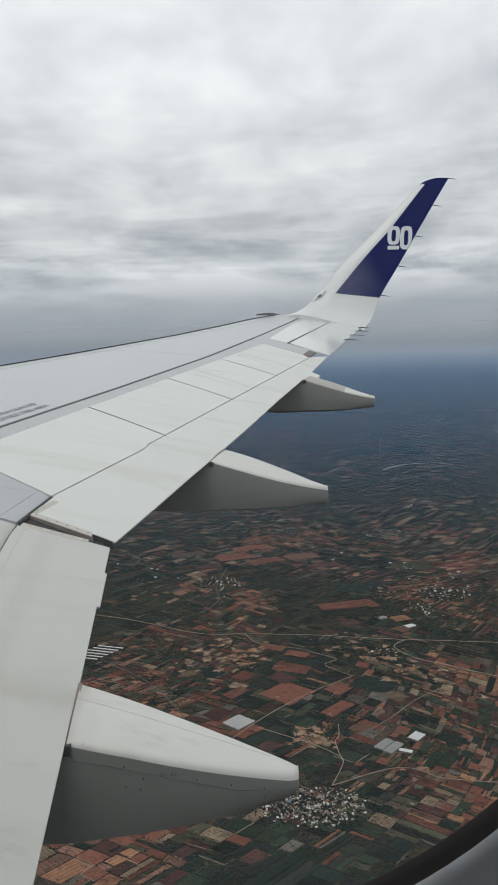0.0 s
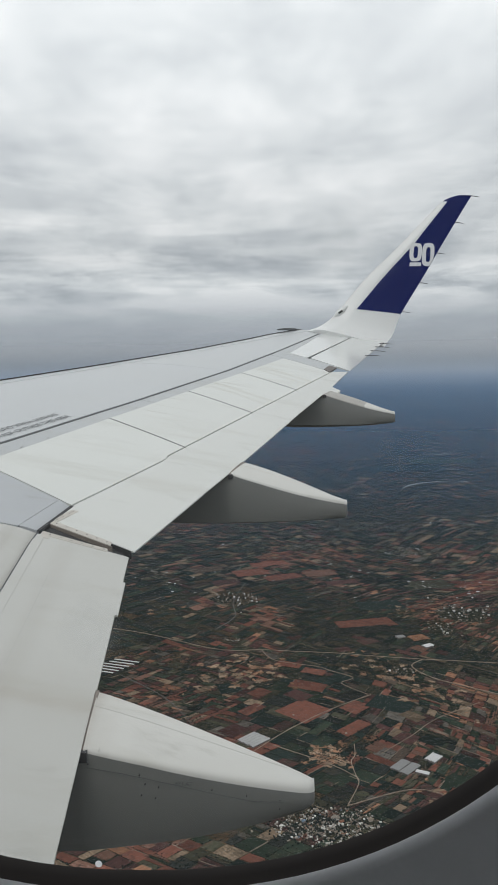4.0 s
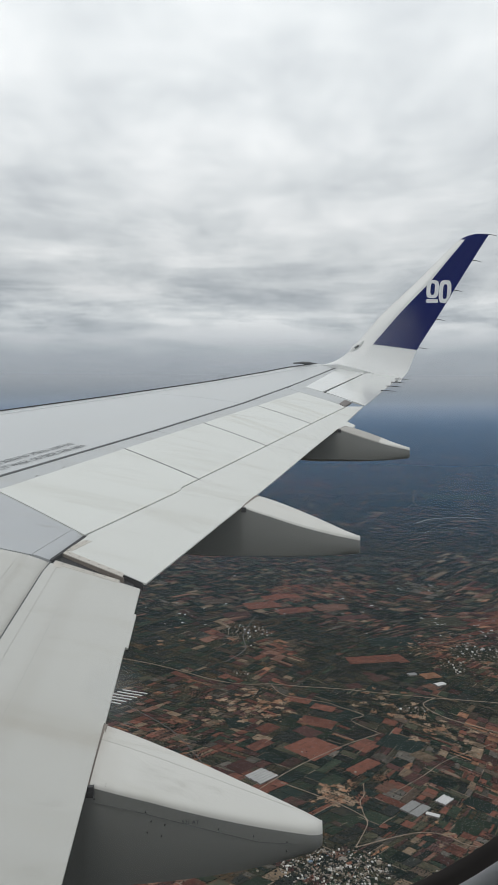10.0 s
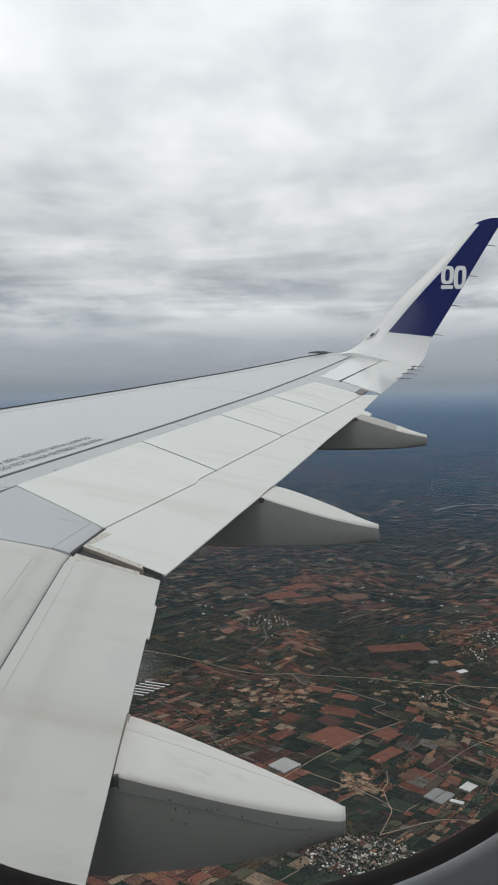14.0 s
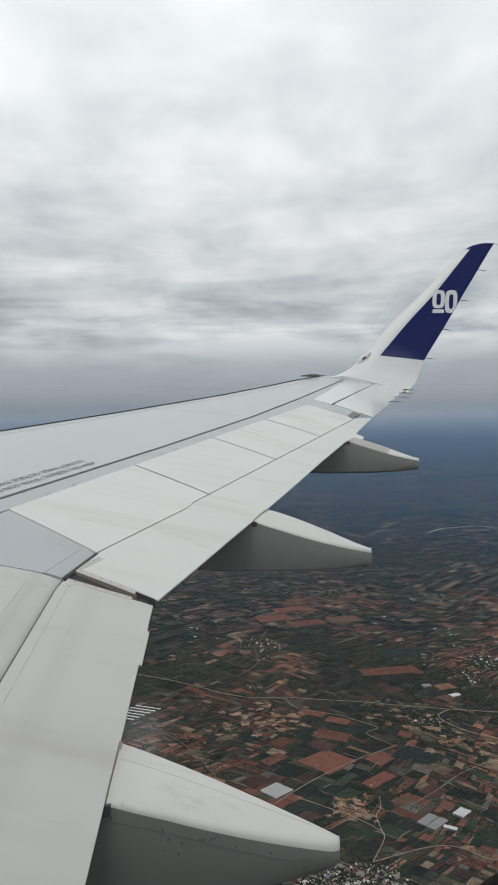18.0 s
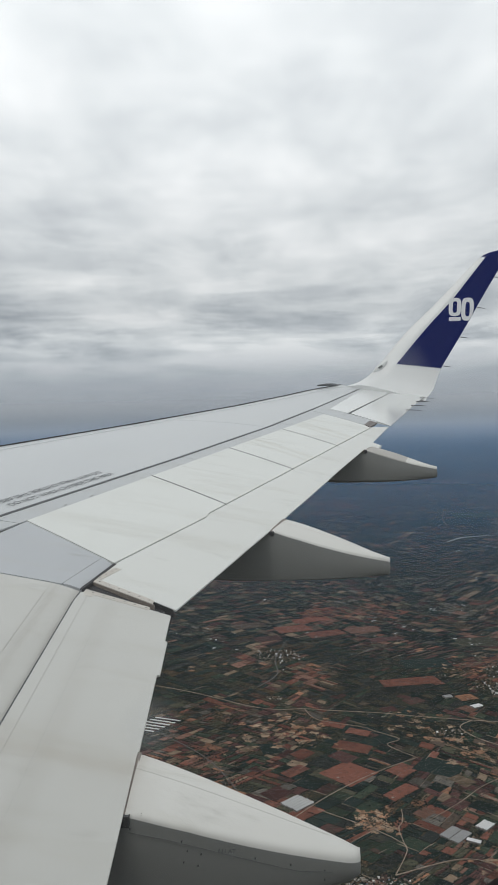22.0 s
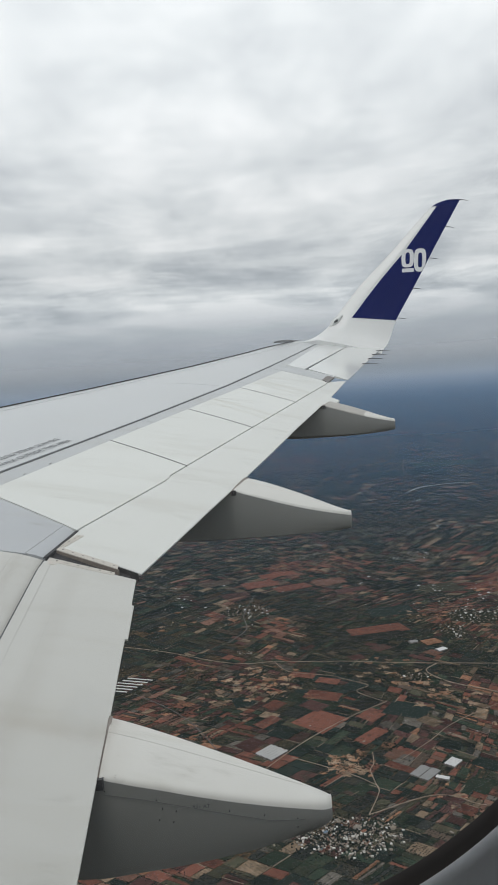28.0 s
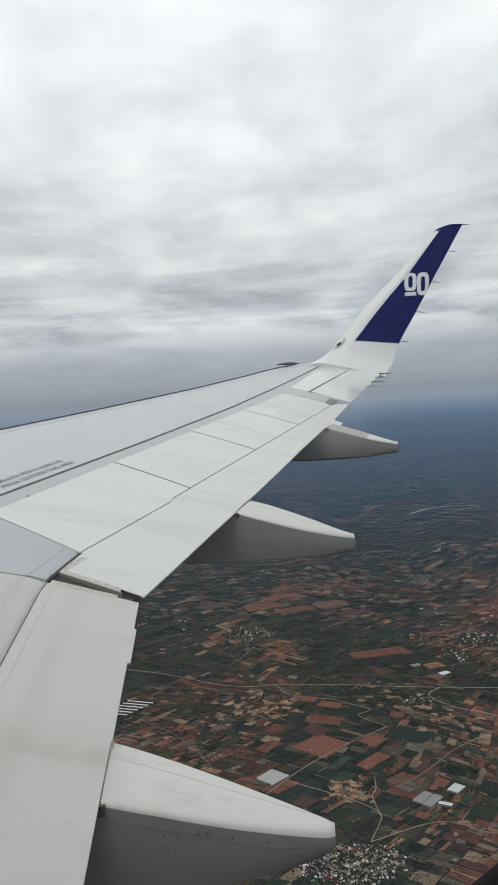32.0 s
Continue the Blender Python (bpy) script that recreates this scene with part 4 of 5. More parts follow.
def noise_at(t, where, scale, detail, rough, stretch=None, turn=0.0):
    if stretch:
        mp = t.nodes.new("ShaderNodeMapping")
        mp.inputs["Rotation"].default_value = (0, 0, turn)
        mp.inputs["Scale"].default_value = (*stretch, 1)
        t.links.new(where, mp.inputs[0])
        where = mp.outputs[0]
    n = node(t, "ShaderNodeTexNoise", Scale=scale, Detail=detail, Roughness=rough)
    t.links.new(where, n.inputs["Vector"])
    return n.outputs[0]


def land_base(name):
    m = bpy.data.materials.new(name)
    m.use_nodes = True
    t = m.node_tree
    b = t.nodes["Principled BSDF"]
    b.inputs["Roughness"].default_value = 0.95
    b.inputs["Specular IOR Level"].default_value = 0.1
    return m, t, b, t.nodes.new("ShaderNodeNewGeometry")


def ground_material():
    m, t, b, geo = land_base("scrub_and_soil")
    at = geo.outputs["Position"]
    # scrub: dark bushes, dry grass and bare specks
    fine = noise_at(t, at, 1.5, 6.0, 0.72)
    scrub = ramp(t, fine, [(0.37, (0.012, 0.017, 0.015)), (0.47, (0.025, 0.030, 0.023)), (0.53, (0.050, 0.048, 0.034)), (0.60, (0.105, 0.078, 0.054)), (0.70, (0.22, 0.165, 0.115))])
    tracts = noise_at(t, at, 0.045, 5.0, 0.62)
    tint = ramp(t, tracts, [(0.34, (0.62, 0.74, 0.72)), (0.50, (0.95, 0.98, 0.92)), (0.62, (1.55, 1.12, 0.92))])
    scrub = mixed(t, "MULTIPLY", 1.0, scrub, tint)
    # the far plain: woods, tilled tracts and pale settlements
    far_n = noise_at(t, at, 1.0, 9.0, 0.78, (0.030, 0.010), 0.05)
    plain = ramp(t, far_n, [(0.36, (0.008, 0.013, 0.012)), (0.45, (0.022, 0.029, 0.025)), (0.50, (0.07, 0.062, 0.05)), (0.53, (0.018, 0.023, 0.02)), (0.57, (0.10, 0.088, 0.07)), (0.60, (0.03, 0.036, 0.03)), (0.64, (0.38, 0.35, 0.31)), (0.67, (0.05, 0.055, 0.045))])
    dist = t.nodes.new("ShaderNodeVectorMath")
    dist.operation = "LENGTH"
    t.links.new(at, dist.inputs[0])
    far = ramp(t, mathn(t, "DIVIDE", dist.outputs["Value"], 2000.0), [(0.17, (0, 0, 0)), (0.36, (0.9,) * 3)])
    t.links.new(mixed(t, "MIX", far, scrub, plain), b.inputs["Base Color"])
    return m


def field_material(name, base, second, row=0.0, angle=0.0, contrast=0.3, specks=0.25, mottle=0.45):
    """Soil or crop; second: what shows through in patches; row: spacing of the rows."""
    m, t, b, geo = land_base(name)
    at = geo.outputs["Position"]
    info = t.nodes.new("ShaderNodeObjectInfo")
    one = mathn(t, "FRACT", mathn(t, "ADD", info.outputs["Random"], geo.outputs["Random Per Island"]))
    two = mathn(t, "FRACT", mathn(t, "MULTIPLY", one, 7.31))
    broad = noise_at(t, at, 0.33, 5.0, 0.6)
    grain = noise_at(t, at, 4.5, 4.0, 0.75)
    k = mathn(t, "ADD", mathn(t, "MULTIPLY", mathn(t, "SUBTRACT", broad, 0.5), 2 * mottle), mathn(t, "MULTIPLY", mathn(t, "SUBTRACT", grain, 0.5), 1.7))
    k = mathn(t, "ADD", k, mathn(t, "ADD", mathn(t, "MULTIPLY", one, 0.75), 0.66))
    if row:
        mp = t.nodes.new("ShaderNodeMapping")
        mp.inputs["Rotation"].default_value = (0, 0, angle)
        t.links.new(at, mp.inputs[0])
        wv = node(t, "ShaderNodeTexWave", Scale=row, Distortion=0.8, Detail=2.0)
        t.links.new(mp.outputs[0], wv.inputs["Vector"])
        k = mathn(t, "MULTIPLY", k, mathn(t, "ADD", mathn(t, "MULTIPLY", wv.outputs[1], contrast), 1 - contrast / 2))
    colour = mixed(t, "MULTIPLY", 1.0, base, k)
    # a second cover in patches, more of it on some plots
    patch = mathn(t, "ADD", noise_at(t, at, 0.55, 6.0, 0.7), mathn(t, "MULTIPLY", mathn(t, "SUBTRACT", two, 0.5), 0.16))
    much = ramp(t, patch, [(0.53, (0, 0, 0)), (0.60, (0.75,) * 3)])
    colour = mixed(t, "MIX", much, colour, mixed(t, "MULTIPLY", 1.0, second, k))
    # overgrown corners with dark scrub and dry grass
    wild = noise_at(t, at, 0.85, 7.0, 0.74)
    colour = mixed(t, "MIX", ramp(t, wild, [(0.55, (0, 0, 0)), (0.62, (0.35 + specks * 0.6,) * 3)]), colour, (0.024, 0.027, 0.025))
    colour = mixed(t, "MIX", ramp(t, wild, [(0.32, (0.5,) * 3), (0.39, (0, 0, 0))]), colour, (0.125, 0.088, 0.060))
    # bushes and wet spots
    dots = ramp(t, noise_at(t, at, 3.4, 3.0, 0.6), [(0.60, (0, 0, 0)), (0.66, (specks,) * 3)])
    colour = mixed(t, "MIX", dots, colour, (0.016, 0.020, 0.016))
    t.links.new(colour, b.inputs["Base Color"])
    return m


M_LAND = ground_material()
FIELDS = [field_material(*row) for row in (
    ("red_tilled_soil", (0.150, 0.062, 0.044), (0.088, 0.043, 0.034), 0.55, 0.84, 0.25, 0.35, 0.5),
    ("pale_red_soil", (0.168, 0.092, 0.068), (0.110, 0.054, 0.040), 0.40, -0.73, 0.3, 0.45),
    ("dark_red_soil", (0.074, 0.037, 0.033), (0.042, 0.034, 0.027), 0.5, 0.84, 0.35, 0.5),
    ("brown_fallow", (0.078, 0.058, 0.045), (0.050, 0.046, 0.034), 0.0, 0.0, 0.0, 0.6),
    ("dark_green_crop", (0.016, 0.026, 0.023), (0.024, 0.031, 0.024), 0.5, 0.84, 0.3, 0.4, 0.3),
    ("green_crop", (0.027, 0.042, 0.029), (0.044, 0.048, 0.031), 0.45, -0.73, 0.35, 0.5, 0.4),
    ("olive_pasture", (0.060, 0.060, 0.040), (0.085, 0.070, 0.047), 0.0, 0.0, 0.0, 0.5),
    ("dark_scrub", (0.023, 0.027, 0.025), (0.050, 0.044, 0.032), 0.0, 0.0, 0.0, 0.7, 0.6),
    ("orange_soil", (0.25, 0.128, 0.076), (0.13, 0.066, 0.046), 0.4, 0.84, 0.25, 0.3),
    ("tan_stubble", (0.185, 0.135, 0.093), (0.10, 0.078, 0.053), 0.5, -0.73, 0.3, 0.4),
    ("grey_fallow", (0.105, 0.095, 0.082), (0.065, 0.058, 0.046), 0.5, 0.84, 0.3, 0.4),
)]

# one round sheet to the horizon
rad = [0, 60, 100, 140, 190, 250, 330, 450, 620, 850, 1200, 1700, 2400, 3300, 4100, 4880]
verts, faces = [(EYE_X, EYE_Y, GROUND)], []
N = 96
for r in rad[1:]:
    for k in range(N):
        g = 2 * math.pi * k / N
        verts.append((EYE_X + r * math.cos(g), EYE_Y + r * math.sin(g), GROUND))
for k in range(N):
    faces.append((0, 1 + k, 1 + (k + 1) % N))
for i in range(len(rad) - 2):
    for k in range(N):
        a, b = 1 + i * N, 1 + (i + 1) * N
        faces.append((a + k, b + k, b + (k + 1) % N, a + (k + 1) % N))
ground = tagged(part("ground", verts, faces, M_LAND, None, "", False), "patchwork farmland of red soil and green plots reaching the horizon", "ground", kind="structure")

rng = random.Random(5)
ROT = Matrix.Rotation(radians(49), 2)


def to_world(u, v):
    """Field lines bend gently over the land."""
    p = ROT @ Vector((u, v))
    q = noise.noise_vector(Vector((u * 0.0085, v * 0.0085, 1.7)))
    return p.x + 24 * q.x + 0.12 * (v - 150) * noise.noise(Vector((u * 0.004, v * 0.004, 9.1))), p.y + 24 * q.y


# villages, roads and sheds claim their ground first
VILLAGES = [(18.0, 135.5, 9.5, 6.5, 110), (-1.7, 271.0, 9.0, 8.0, 42), (69.6, 252.0, 9.0, 8.0, 34), (61.0, 239.5, 4.0, 8.0, 16), (42.5, 205.6, 4.5, 3.0, 12), (-1.6, 231.0, 2.4, 2.2, 8), (57.0, 387.0, 15.0, 9.0, 24), (71.4, 333.0, 13.0, 8.0, 22), (40.0, 560.0, 30.0, 18.0, 18), (25.0, 345.0, 10.0, 6.0, 12)]
# plots that stand out: x, y, length, width, turn, cover
PLOTS = [(16.3, 182.2, 9.6, 9.4, 46, 0), (15.6, 191.0, 4.6, 6.0, 46, 2), (18.1, 196.8, 9.0, 5.0, -25, 0), (13.9, 211.1, 7.0, 3.6, -25, 0), (20.2, 206.0, 6.2, 3.6, -25, 0), (0.4, 172.5, 5.6, 4.8, 46, 2), (4.3, 183.4, 6.6, 3.4, 46, 0),
         (6.0, 192.8, 5.0, 4.0, 46, 0), (26.8, 173.3, 8.4, 3.6, 46, 0), (28.5, 184.0, 6.2, 5.0, 46, 0), (42.9, 174.6, 3.0, 5.4, 48, 2), (37.5, 168.2, 4.6, 4.6, 48, 2), (30.4, 164.4, 4.2, 3.0, 48, 1), (38.5, 243.7, 18.0, 8.0, 14, 0),
         (37.2, 228.2, 5.4, 4.2, 30, 2), (29.6, 221.7, 4.2, 3.6, 20, 2), (52.2, 230.8, 5.2, 4.4, 20, 8), (50.8, 221.9, 3.8, 4.2, 40, 1), (26.2, 201.3, 5.0, 5.0, -36, 4), (36.9, 185.6, 10.0, 7.8, -30, 4), (28.2, 190.7, 8.0, 4.6, 44, 7),
         (34.9, 175.8, 3.6, 3.6, 46, 4), (21.9, 151.3, 4.6, 3.4, 44, 5), (42.8, 166.9, 4.2, 5.2, 48, 4), (19.6, 166.8, 5.2, 3.6, 46, 5), (-1.4, 195.8, 5.4, 6.0, 15, 4), (31.7, 177.8, 3.2, 4.4, 46, 10), (40.8, 178.8, 3.6, 5.2, 40, 9),
         (37.5, 238.0, 17.0, 6.0, 12, 7), (45.7, 262.0, 15.0, 9.0, 8, 4), (67.0, 286.0, 14.0, 10.0, 10, 6), (3.0, 305.0, 13.0, 9.0, 20, 0), (15.0, 298.0, 14.0, 7.0, 25, 0), (-6.0, 292.0, 10.0, 6.0, 20, 2), (29.0, 303.0, 12.0, 8.0, 15, 1),
         (10.0, 318.0, 15.0, 6.0, 20, 0), (-14.0, 310.0, 12.0, 7.0, 25, 3), (36.0, 290.0, 12.0, 5.0, 15, 2), (112.0, 590.0, 60.0, 30.0, 5, 4), (147.0, 628.0, 50.0, 28.0, 0, 5), (44.0, 150.0, 5.0, 5.0, 48, 5), (48.0, 158.0, 4.0, 6.0, 48, 4)]
M_ROAD = material("pale_dirt_road", (0.285, 0.225, 0.175), 0.95, coarse=0.35, fine=3.0, vary=0.9, grain=0.4, spec=0.1)
M_SAND = material("pale_river_sand", (0.52, 0.48, 0.42), 0.95, coarse=0.2, fine=2.0, vary=0.6, grain=0.3, spec=0.1)
M_TAR = material("grey_tar_road", (0.12, 0.115, 0.11), 0.9, coarse=0.3, fine=2.0, vary=0.2, grain=0.15, spec=0.1)
ROADS = [([(-90, 262), (-34, 240), (-6.4, 223.3), (6.7, 222.2), (14.1, 220.9), (26.9, 219.0), (37.4, 216.3), (50.1, 213.7), (60, 212), (110, 203)], 0.22, M_ROAD, "pale dirt road between fields"),
         ([(50.1, 213.7), (46.4, 209.7), (47.3, 205.2), (51.1, 199.8), (60, 193), (80, 178)], 0.28, M_ROAD, "pale winding dirt road"),
         ([(-16, 134), (-6, 148), (5.1, 163.3), (12.8, 173.1), (22.8, 183.1), (33.0, 190.9)], 0.17, M_ROAD, "pale straight farm road"),
         ([(6.7, 222.2), (10.4, 214.1), (21.4, 209.2), (24.6, 206.3), (29.9, 201.5), (26.7, 197.9), (32.4, 190.9)], 0.13, M_ROAD, "pale farm track"),
         ([(9, 165.5), (14.2, 161.8), (19.8, 157.6), (23.8, 153.5), (25.1, 150.3), (22, 142)], 0.16, M_ROAD, "pale farm track"),
         ([(26.0, 165.7), (25.6, 161.0), (24.5, 157.8), (25.1, 150.3)], 0.15, M_ROAD, "pale farm track"),
         ([(-7, 240), (-1.5, 252), (-2.5, 268), (1, 290)], 0.26, M_TAR, "grey tar road through a village"),
         ([(96, 503), (109, 519), (129, 526), (141, 523)], 0.95, M_SAND, "pale sandy road curving past far fields"),
         ([(109, 575), (112, 610), (123, 668)], 0.6, M_ROAD, "pale dirt road between far fields"),
         ([(22, 142), (33, 147), (38.7, 146.6), (43.5, 143), (60, 140)], 0.16, M_ROAD, "pale dirt road leaving a village"),
         ([(31, 161.5), (38, 168.5), (46, 177.5), (58, 186)], 0.10, M_ROAD, "narrow pale field track"),
         ([(-30, 205), (-18, 192), (-10, 178), (-3, 160)], 0.2, M_TAR, "narrow dark lane between hedges")]


def in_village(x, y, grow=1.0):
    return any(((x - a) / (c * grow)) ** 2 + ((y - b) / (d * grow)) ** 2 < 1 for a, b, c, d, _ in VILLAGES)


cells = []


def split(u0, u1, v0, v1, goal, long):
    w, h = u1 - u0, v1 - v0
    if w * h < 5 * goal and max(w, h) > 3.0 and rng.random() < 0.09:
        n = rng.randint(3, 5)
        for k in range(n):
            if w > h:
                cells.append((u0, u1, v0 + h * k / n, v0 + h * (k + 1) / n))
            else:
                cells.append((u0 + w * k / n, u0 + w * (k + 1) / n, v0, v1))
        return
    if w * h < goal * rng.uniform(0.5, 1.8) or min(w, h) < 0.9:
        cells.append((u0, u1, v0, v1))
        return
    f = rng.uniform(0.30, 0.70)
    if w > h * long * rng.uniform(0.7, 1.5):
        split(u0, u0 + w * f, v0, v1, goal, long), split(u0 + w * f, u1, v0, v1, goal, long)
    else:
        split(u0, u1, v0, v0 + h * f, goal, long), split(u0, u1, v0 + h * f, v1, goal, long)


for bu in range(-26, 40):
    for bv in range(-30, 40):
        u0, v0 = bu * 42.0, bv * 42.0
        x, y = to_world(u0 + 21, v0 + 21)
        if 92 < y < 1150 and -0.36 * y - 45 < x - EYE_X < 0.44 * y + 45:
            goal = rng.choice((3, 5, 8, 12, 18)) * max(1.0, y / 210) ** 1.1
            if y < 185:
                goal = max(goal, 7)
            split(u0, u0 + 42, v0, v0 + 42, goal, rng.choice((0.75, 1.0, 1.2, 1.5)))

# cover of every plot: fields, scrub, woods and orchards
near_rng = random.Random(23)
parcels, tree_at, tracks = [], [], []
for u0, u1, v0, v1 in cells:
    mx, my = to_world((u0 + u1) / 2, (v0 + v1) / 2)
    far = max(1.0, my / 230)
    g = rng.uniform(0.03, 0.13) * far
    j = lambda: rng.uniform(-0.16, 0.16) * far
    corners = [to_world(a + j(), b + j()) for a, b in ((u0 + g, v0 + g), (u1 - g, v0 + g), (u1 - g, v1 - g), (u0 + g, v1 - g))]
    cx, cy = sum(c[0] for c in corners) / 4, sum(c[1] for c in corners) / 4
    bias = noise.noise(Vector((cx * 0.020, cy * 0.012, 7.7))) + 0.75 * noise.noise(Vector((cx * 0.055, cy * 0.032, 3.3)))
    dry = bias * 1.7 + rng.uniform(-0.34, 0.34) - 0.17 - (0.16 if 222 < cy < 420 else 0.0) - 0.34 * min(1.0, max(0.0, (cy - 195) / 110)) - 0.10 * min(1.0, max(0.0, (cy - 380) / 150)) + 0.72 * min(1.0, max(0.0, (208 - cy) / 30))
    if in_village(cx, cy, 0.9):
        cover = "scrub"
    elif dry > 0.30:
        cover = rng.choice((0, 0, 0, 1, 1, 2, 8, 9, 3, "orchard", "scrub"))
    elif dry > -0.05:
        cover = rng.choice((0, 2, 2, 3, 3, 6, 10, 5, 5, 7, 7, "orchard", "scrub", "scrub", "scrub", 9))
    elif dry > -0.36:
        cover = rng.choice((2, 2, 3, 4, 4, 5, 6, 7, 7, "scrub", "scrub", "scrub", "scrub", "scrub", "wood", "wood", "orchard"))
    else:
        cover = rng.choice((4, 4, 5, 7, 7, "scrub", "scrub", "wood", "wood"))
    if cy > 285 and dry < 0.2:
        cover = rng.choice((4, 4, 4, 7, 5, "scrub", "scrub", "wood", "wood", 2, 3, 6, 6, 9, 10, 1, cover, cover, cover))
    if cy < 192 and cover in ("scrub", 7, 3) and near_rng.random() < 0.75:
        cover = near_rng.choice((0, 0, 2, 4, 4, 4, 5, 5, 5, 5, 8, 10, 6, "orchard", "wood"))
    pick = {"scrub": None, "wood": 7, "orchard": rng.choice((1, 2, 3, 6, 9))}[cover] if isinstance(cover, str) else cover
    parcels.append((cx, cy, corners, pick))
    if cy > 640:
        continue
    (ox, oy), (ax, ay), (bx, by) = corners[0], corners[1], corners[3]
    la, lb = math.hypot(ax - ox, ay - oy), math.hypot(bx - ox, by - oy)
    # hedges on some borders, pale tracks on a few
    for e in range(4):
        (px, py), (qx, qy) = corners[e], corners[(e + 1) % 4]
        d = math.hypot(qx - px, qy - py)
        roll = rng.random()
        if roll < 0.34:
            for k in range(int(d / (0.26 * far))):
                if rng.random() < 0.8:
                    s = rng.random()
                    tree_at.append((px + (qx - px) * s + rng.gauss(0, 0.06), py + (qy - py) * s + rng.gauss(0, 0.06), rng.uniform(0.05, 0.15) * far))
        elif roll < (0.40 if cy < 195 else 0.355) and cy < 330 and d > 2:
            tracks.append((px, py, qx, qy, rng.uniform(0.025, 0.065) * far))
    # trees of the plot itself
    if cover == "orchard" and cy < 330:
        step = rng.uniform(0.42, 0.6) * far
        for a in range(int(la / step)):
            for b in range(int(lb / step)):
                if rng.random() < 0.88:
                    s, w = (a + 0.5) * step / la, (b + 0.5) * step / lb
                    tree_at.append((ox + (ax - ox) * s + (bx - ox) * w, oy + (ay - oy) * s + (by - oy) * w, step * rng.uniform(0.18, 0.27)))
    else:
        thick = {"scrub": 4.6, "wood": 7.0, "orchard": 2.0}.get(cover, 0.0) if isinstance(cover, str) else (0.15 if cover in (0, 1, 8, 9) else 0.7)
        for k in range(int(la * lb * thick / far ** 1.6 + rng.random())):
            s, w = rng.random(), rng.random()
            x, y = ox + (ax - ox) * s + (bx - ox) * w, oy + (ay - oy) * s + (by - oy) * w
            if cover != "scrub" or noise.noise(Vector((x * 0.16, y * 0.16, 4.4))) + 0.7 * noise.noise(Vector((x * 0.5, y * 0.5, 1.1))) > rng.uniform(-0.55, 0.3):
                tree_at.append((x, y, rng.uniform(0.04, 0.15) * far))

parcels.sort(key=lambda p: math.hypot(p[0] - 20, p[1] - 175))


def slab(corners, z, h):
    v = [(x, y, z + h) for x, y in corners] + [(x, y, z - 0.02) for x, y in corners]
    return v, [(0, 1, 2, 3), (0, 4, 5, 1), (1, 5, 6, 2), (2, 6, 7, 3), (3, 7, 4, 0)]


near_count, far_v, far_f, far_m = 0, [], [], []
for cx, cy, corners, pick in parcels:
    if pick is None:
        continue
    if near_count < 250:
        v, f = slab([(x - cx, y - cy) for x, y in corners], 0, 0.05)
        part("field_parcel", v, f, FIELDS[pick], ground, "", False).location = (cx, cy, GROUND)
        near_count += 1
    else:
        v, f = slab(corners, GROUND, 0.05)
        far_f += [tuple(i + len(far_v) for i in q) for q in f]
        far_v += v
        far_m += [pick] * len(f)
me = bpy.data.meshes.new("distant_fields")
me.from_pydata(far_v, [], far_f)
for m in FIELDS:
    me.materials.append(m)
me.polygons.foreach_set("material_index", far_m)
fields = new("distant_fields", me)
fields.parent = ground
tagged(fields, "distant patchwork of red and green fields", kind="stuff")

lift = 0.054
for x, y, length, width, turn, pick in PLOTS:
    lift += 0.0004
    a, b = length / 2, width / 2
    v, f = slab([(-a, -b), (a * 1.04, -b * 0.96), (a * 0.97, b), (-a * 0.95, b * 1.05)], 0, lift)
    part("field_parcel", v, f, FIELDS[pick], ground, "", False).matrix_world = pose(x, y, GROUND, 0, 0, turn)

# narrow pale tracks along the borders of plots
v, f = [], []
for px, py, qx, qy, w in tracks:
    if any(math.hypot((px + qx) / 2 - p[0], (py + qy) / 2 - p[1]) < 0.45 * max(p[2], p[3]) for p in PLOTS):
        continue
    d = Vector((qy - py, px - qx)).normalized() * w
    sv, sf = slab([(px - d.x, py - d.y), (px + d.x, py + d.y), (qx + d.x, qy + d.y), (qx - d.x, qy - d.y)], GROUND, 0.088)
    f += [tuple(i + len(v) for i in q[::-1]) for q in sf]
    v += sv
ob = part("field_tracks", v, f, M_ROAD, ground, "", False)
tagged(ob, "narrow pale dirt tracks between plots", kind="stuff")

M_BARE = field_material("bare_orange_earth", (0.26, 0.145, 0.088), (0.13, 0.080, 0.054), 0.0, 0.0, 0.0, 0.8, 0.7)
M_BARE_PALE = field_material("bare_pale_earth", (0.29, 0.205, 0.14), (0.12, 0.090, 0.062), 0.0, 0.0, 0.0, 0.8, 0.7)


def bare_patch(x, y, r, mat, z):
    n = 22
    pts = []
    for k in range(n):
        g = 2 * math.pi * k / n
        q = r * (0.70 + 0.9 * noise.noise(Vector((1.3 * math.cos(g) + x, 1.3 * math.sin(g) + y, 5.5))) + 0.55 * noise.noise(Vector((4 * math.cos(g) + x, 4 * math.sin(g), y))))
        pts.append((q * math.cos(g), q * math.sin(g)))
    v = [(a, b, z) for a, b in pts] + [(a, b, -0.02) for a, b in pts]
    f = [tuple(range(n))] + [((k + 1) % n, k, n + k, n + (k + 1) % n) for k in range(n)]
    part("bare_earth", v, f, mat, ground, "", False).location = (x, y, GROUND)


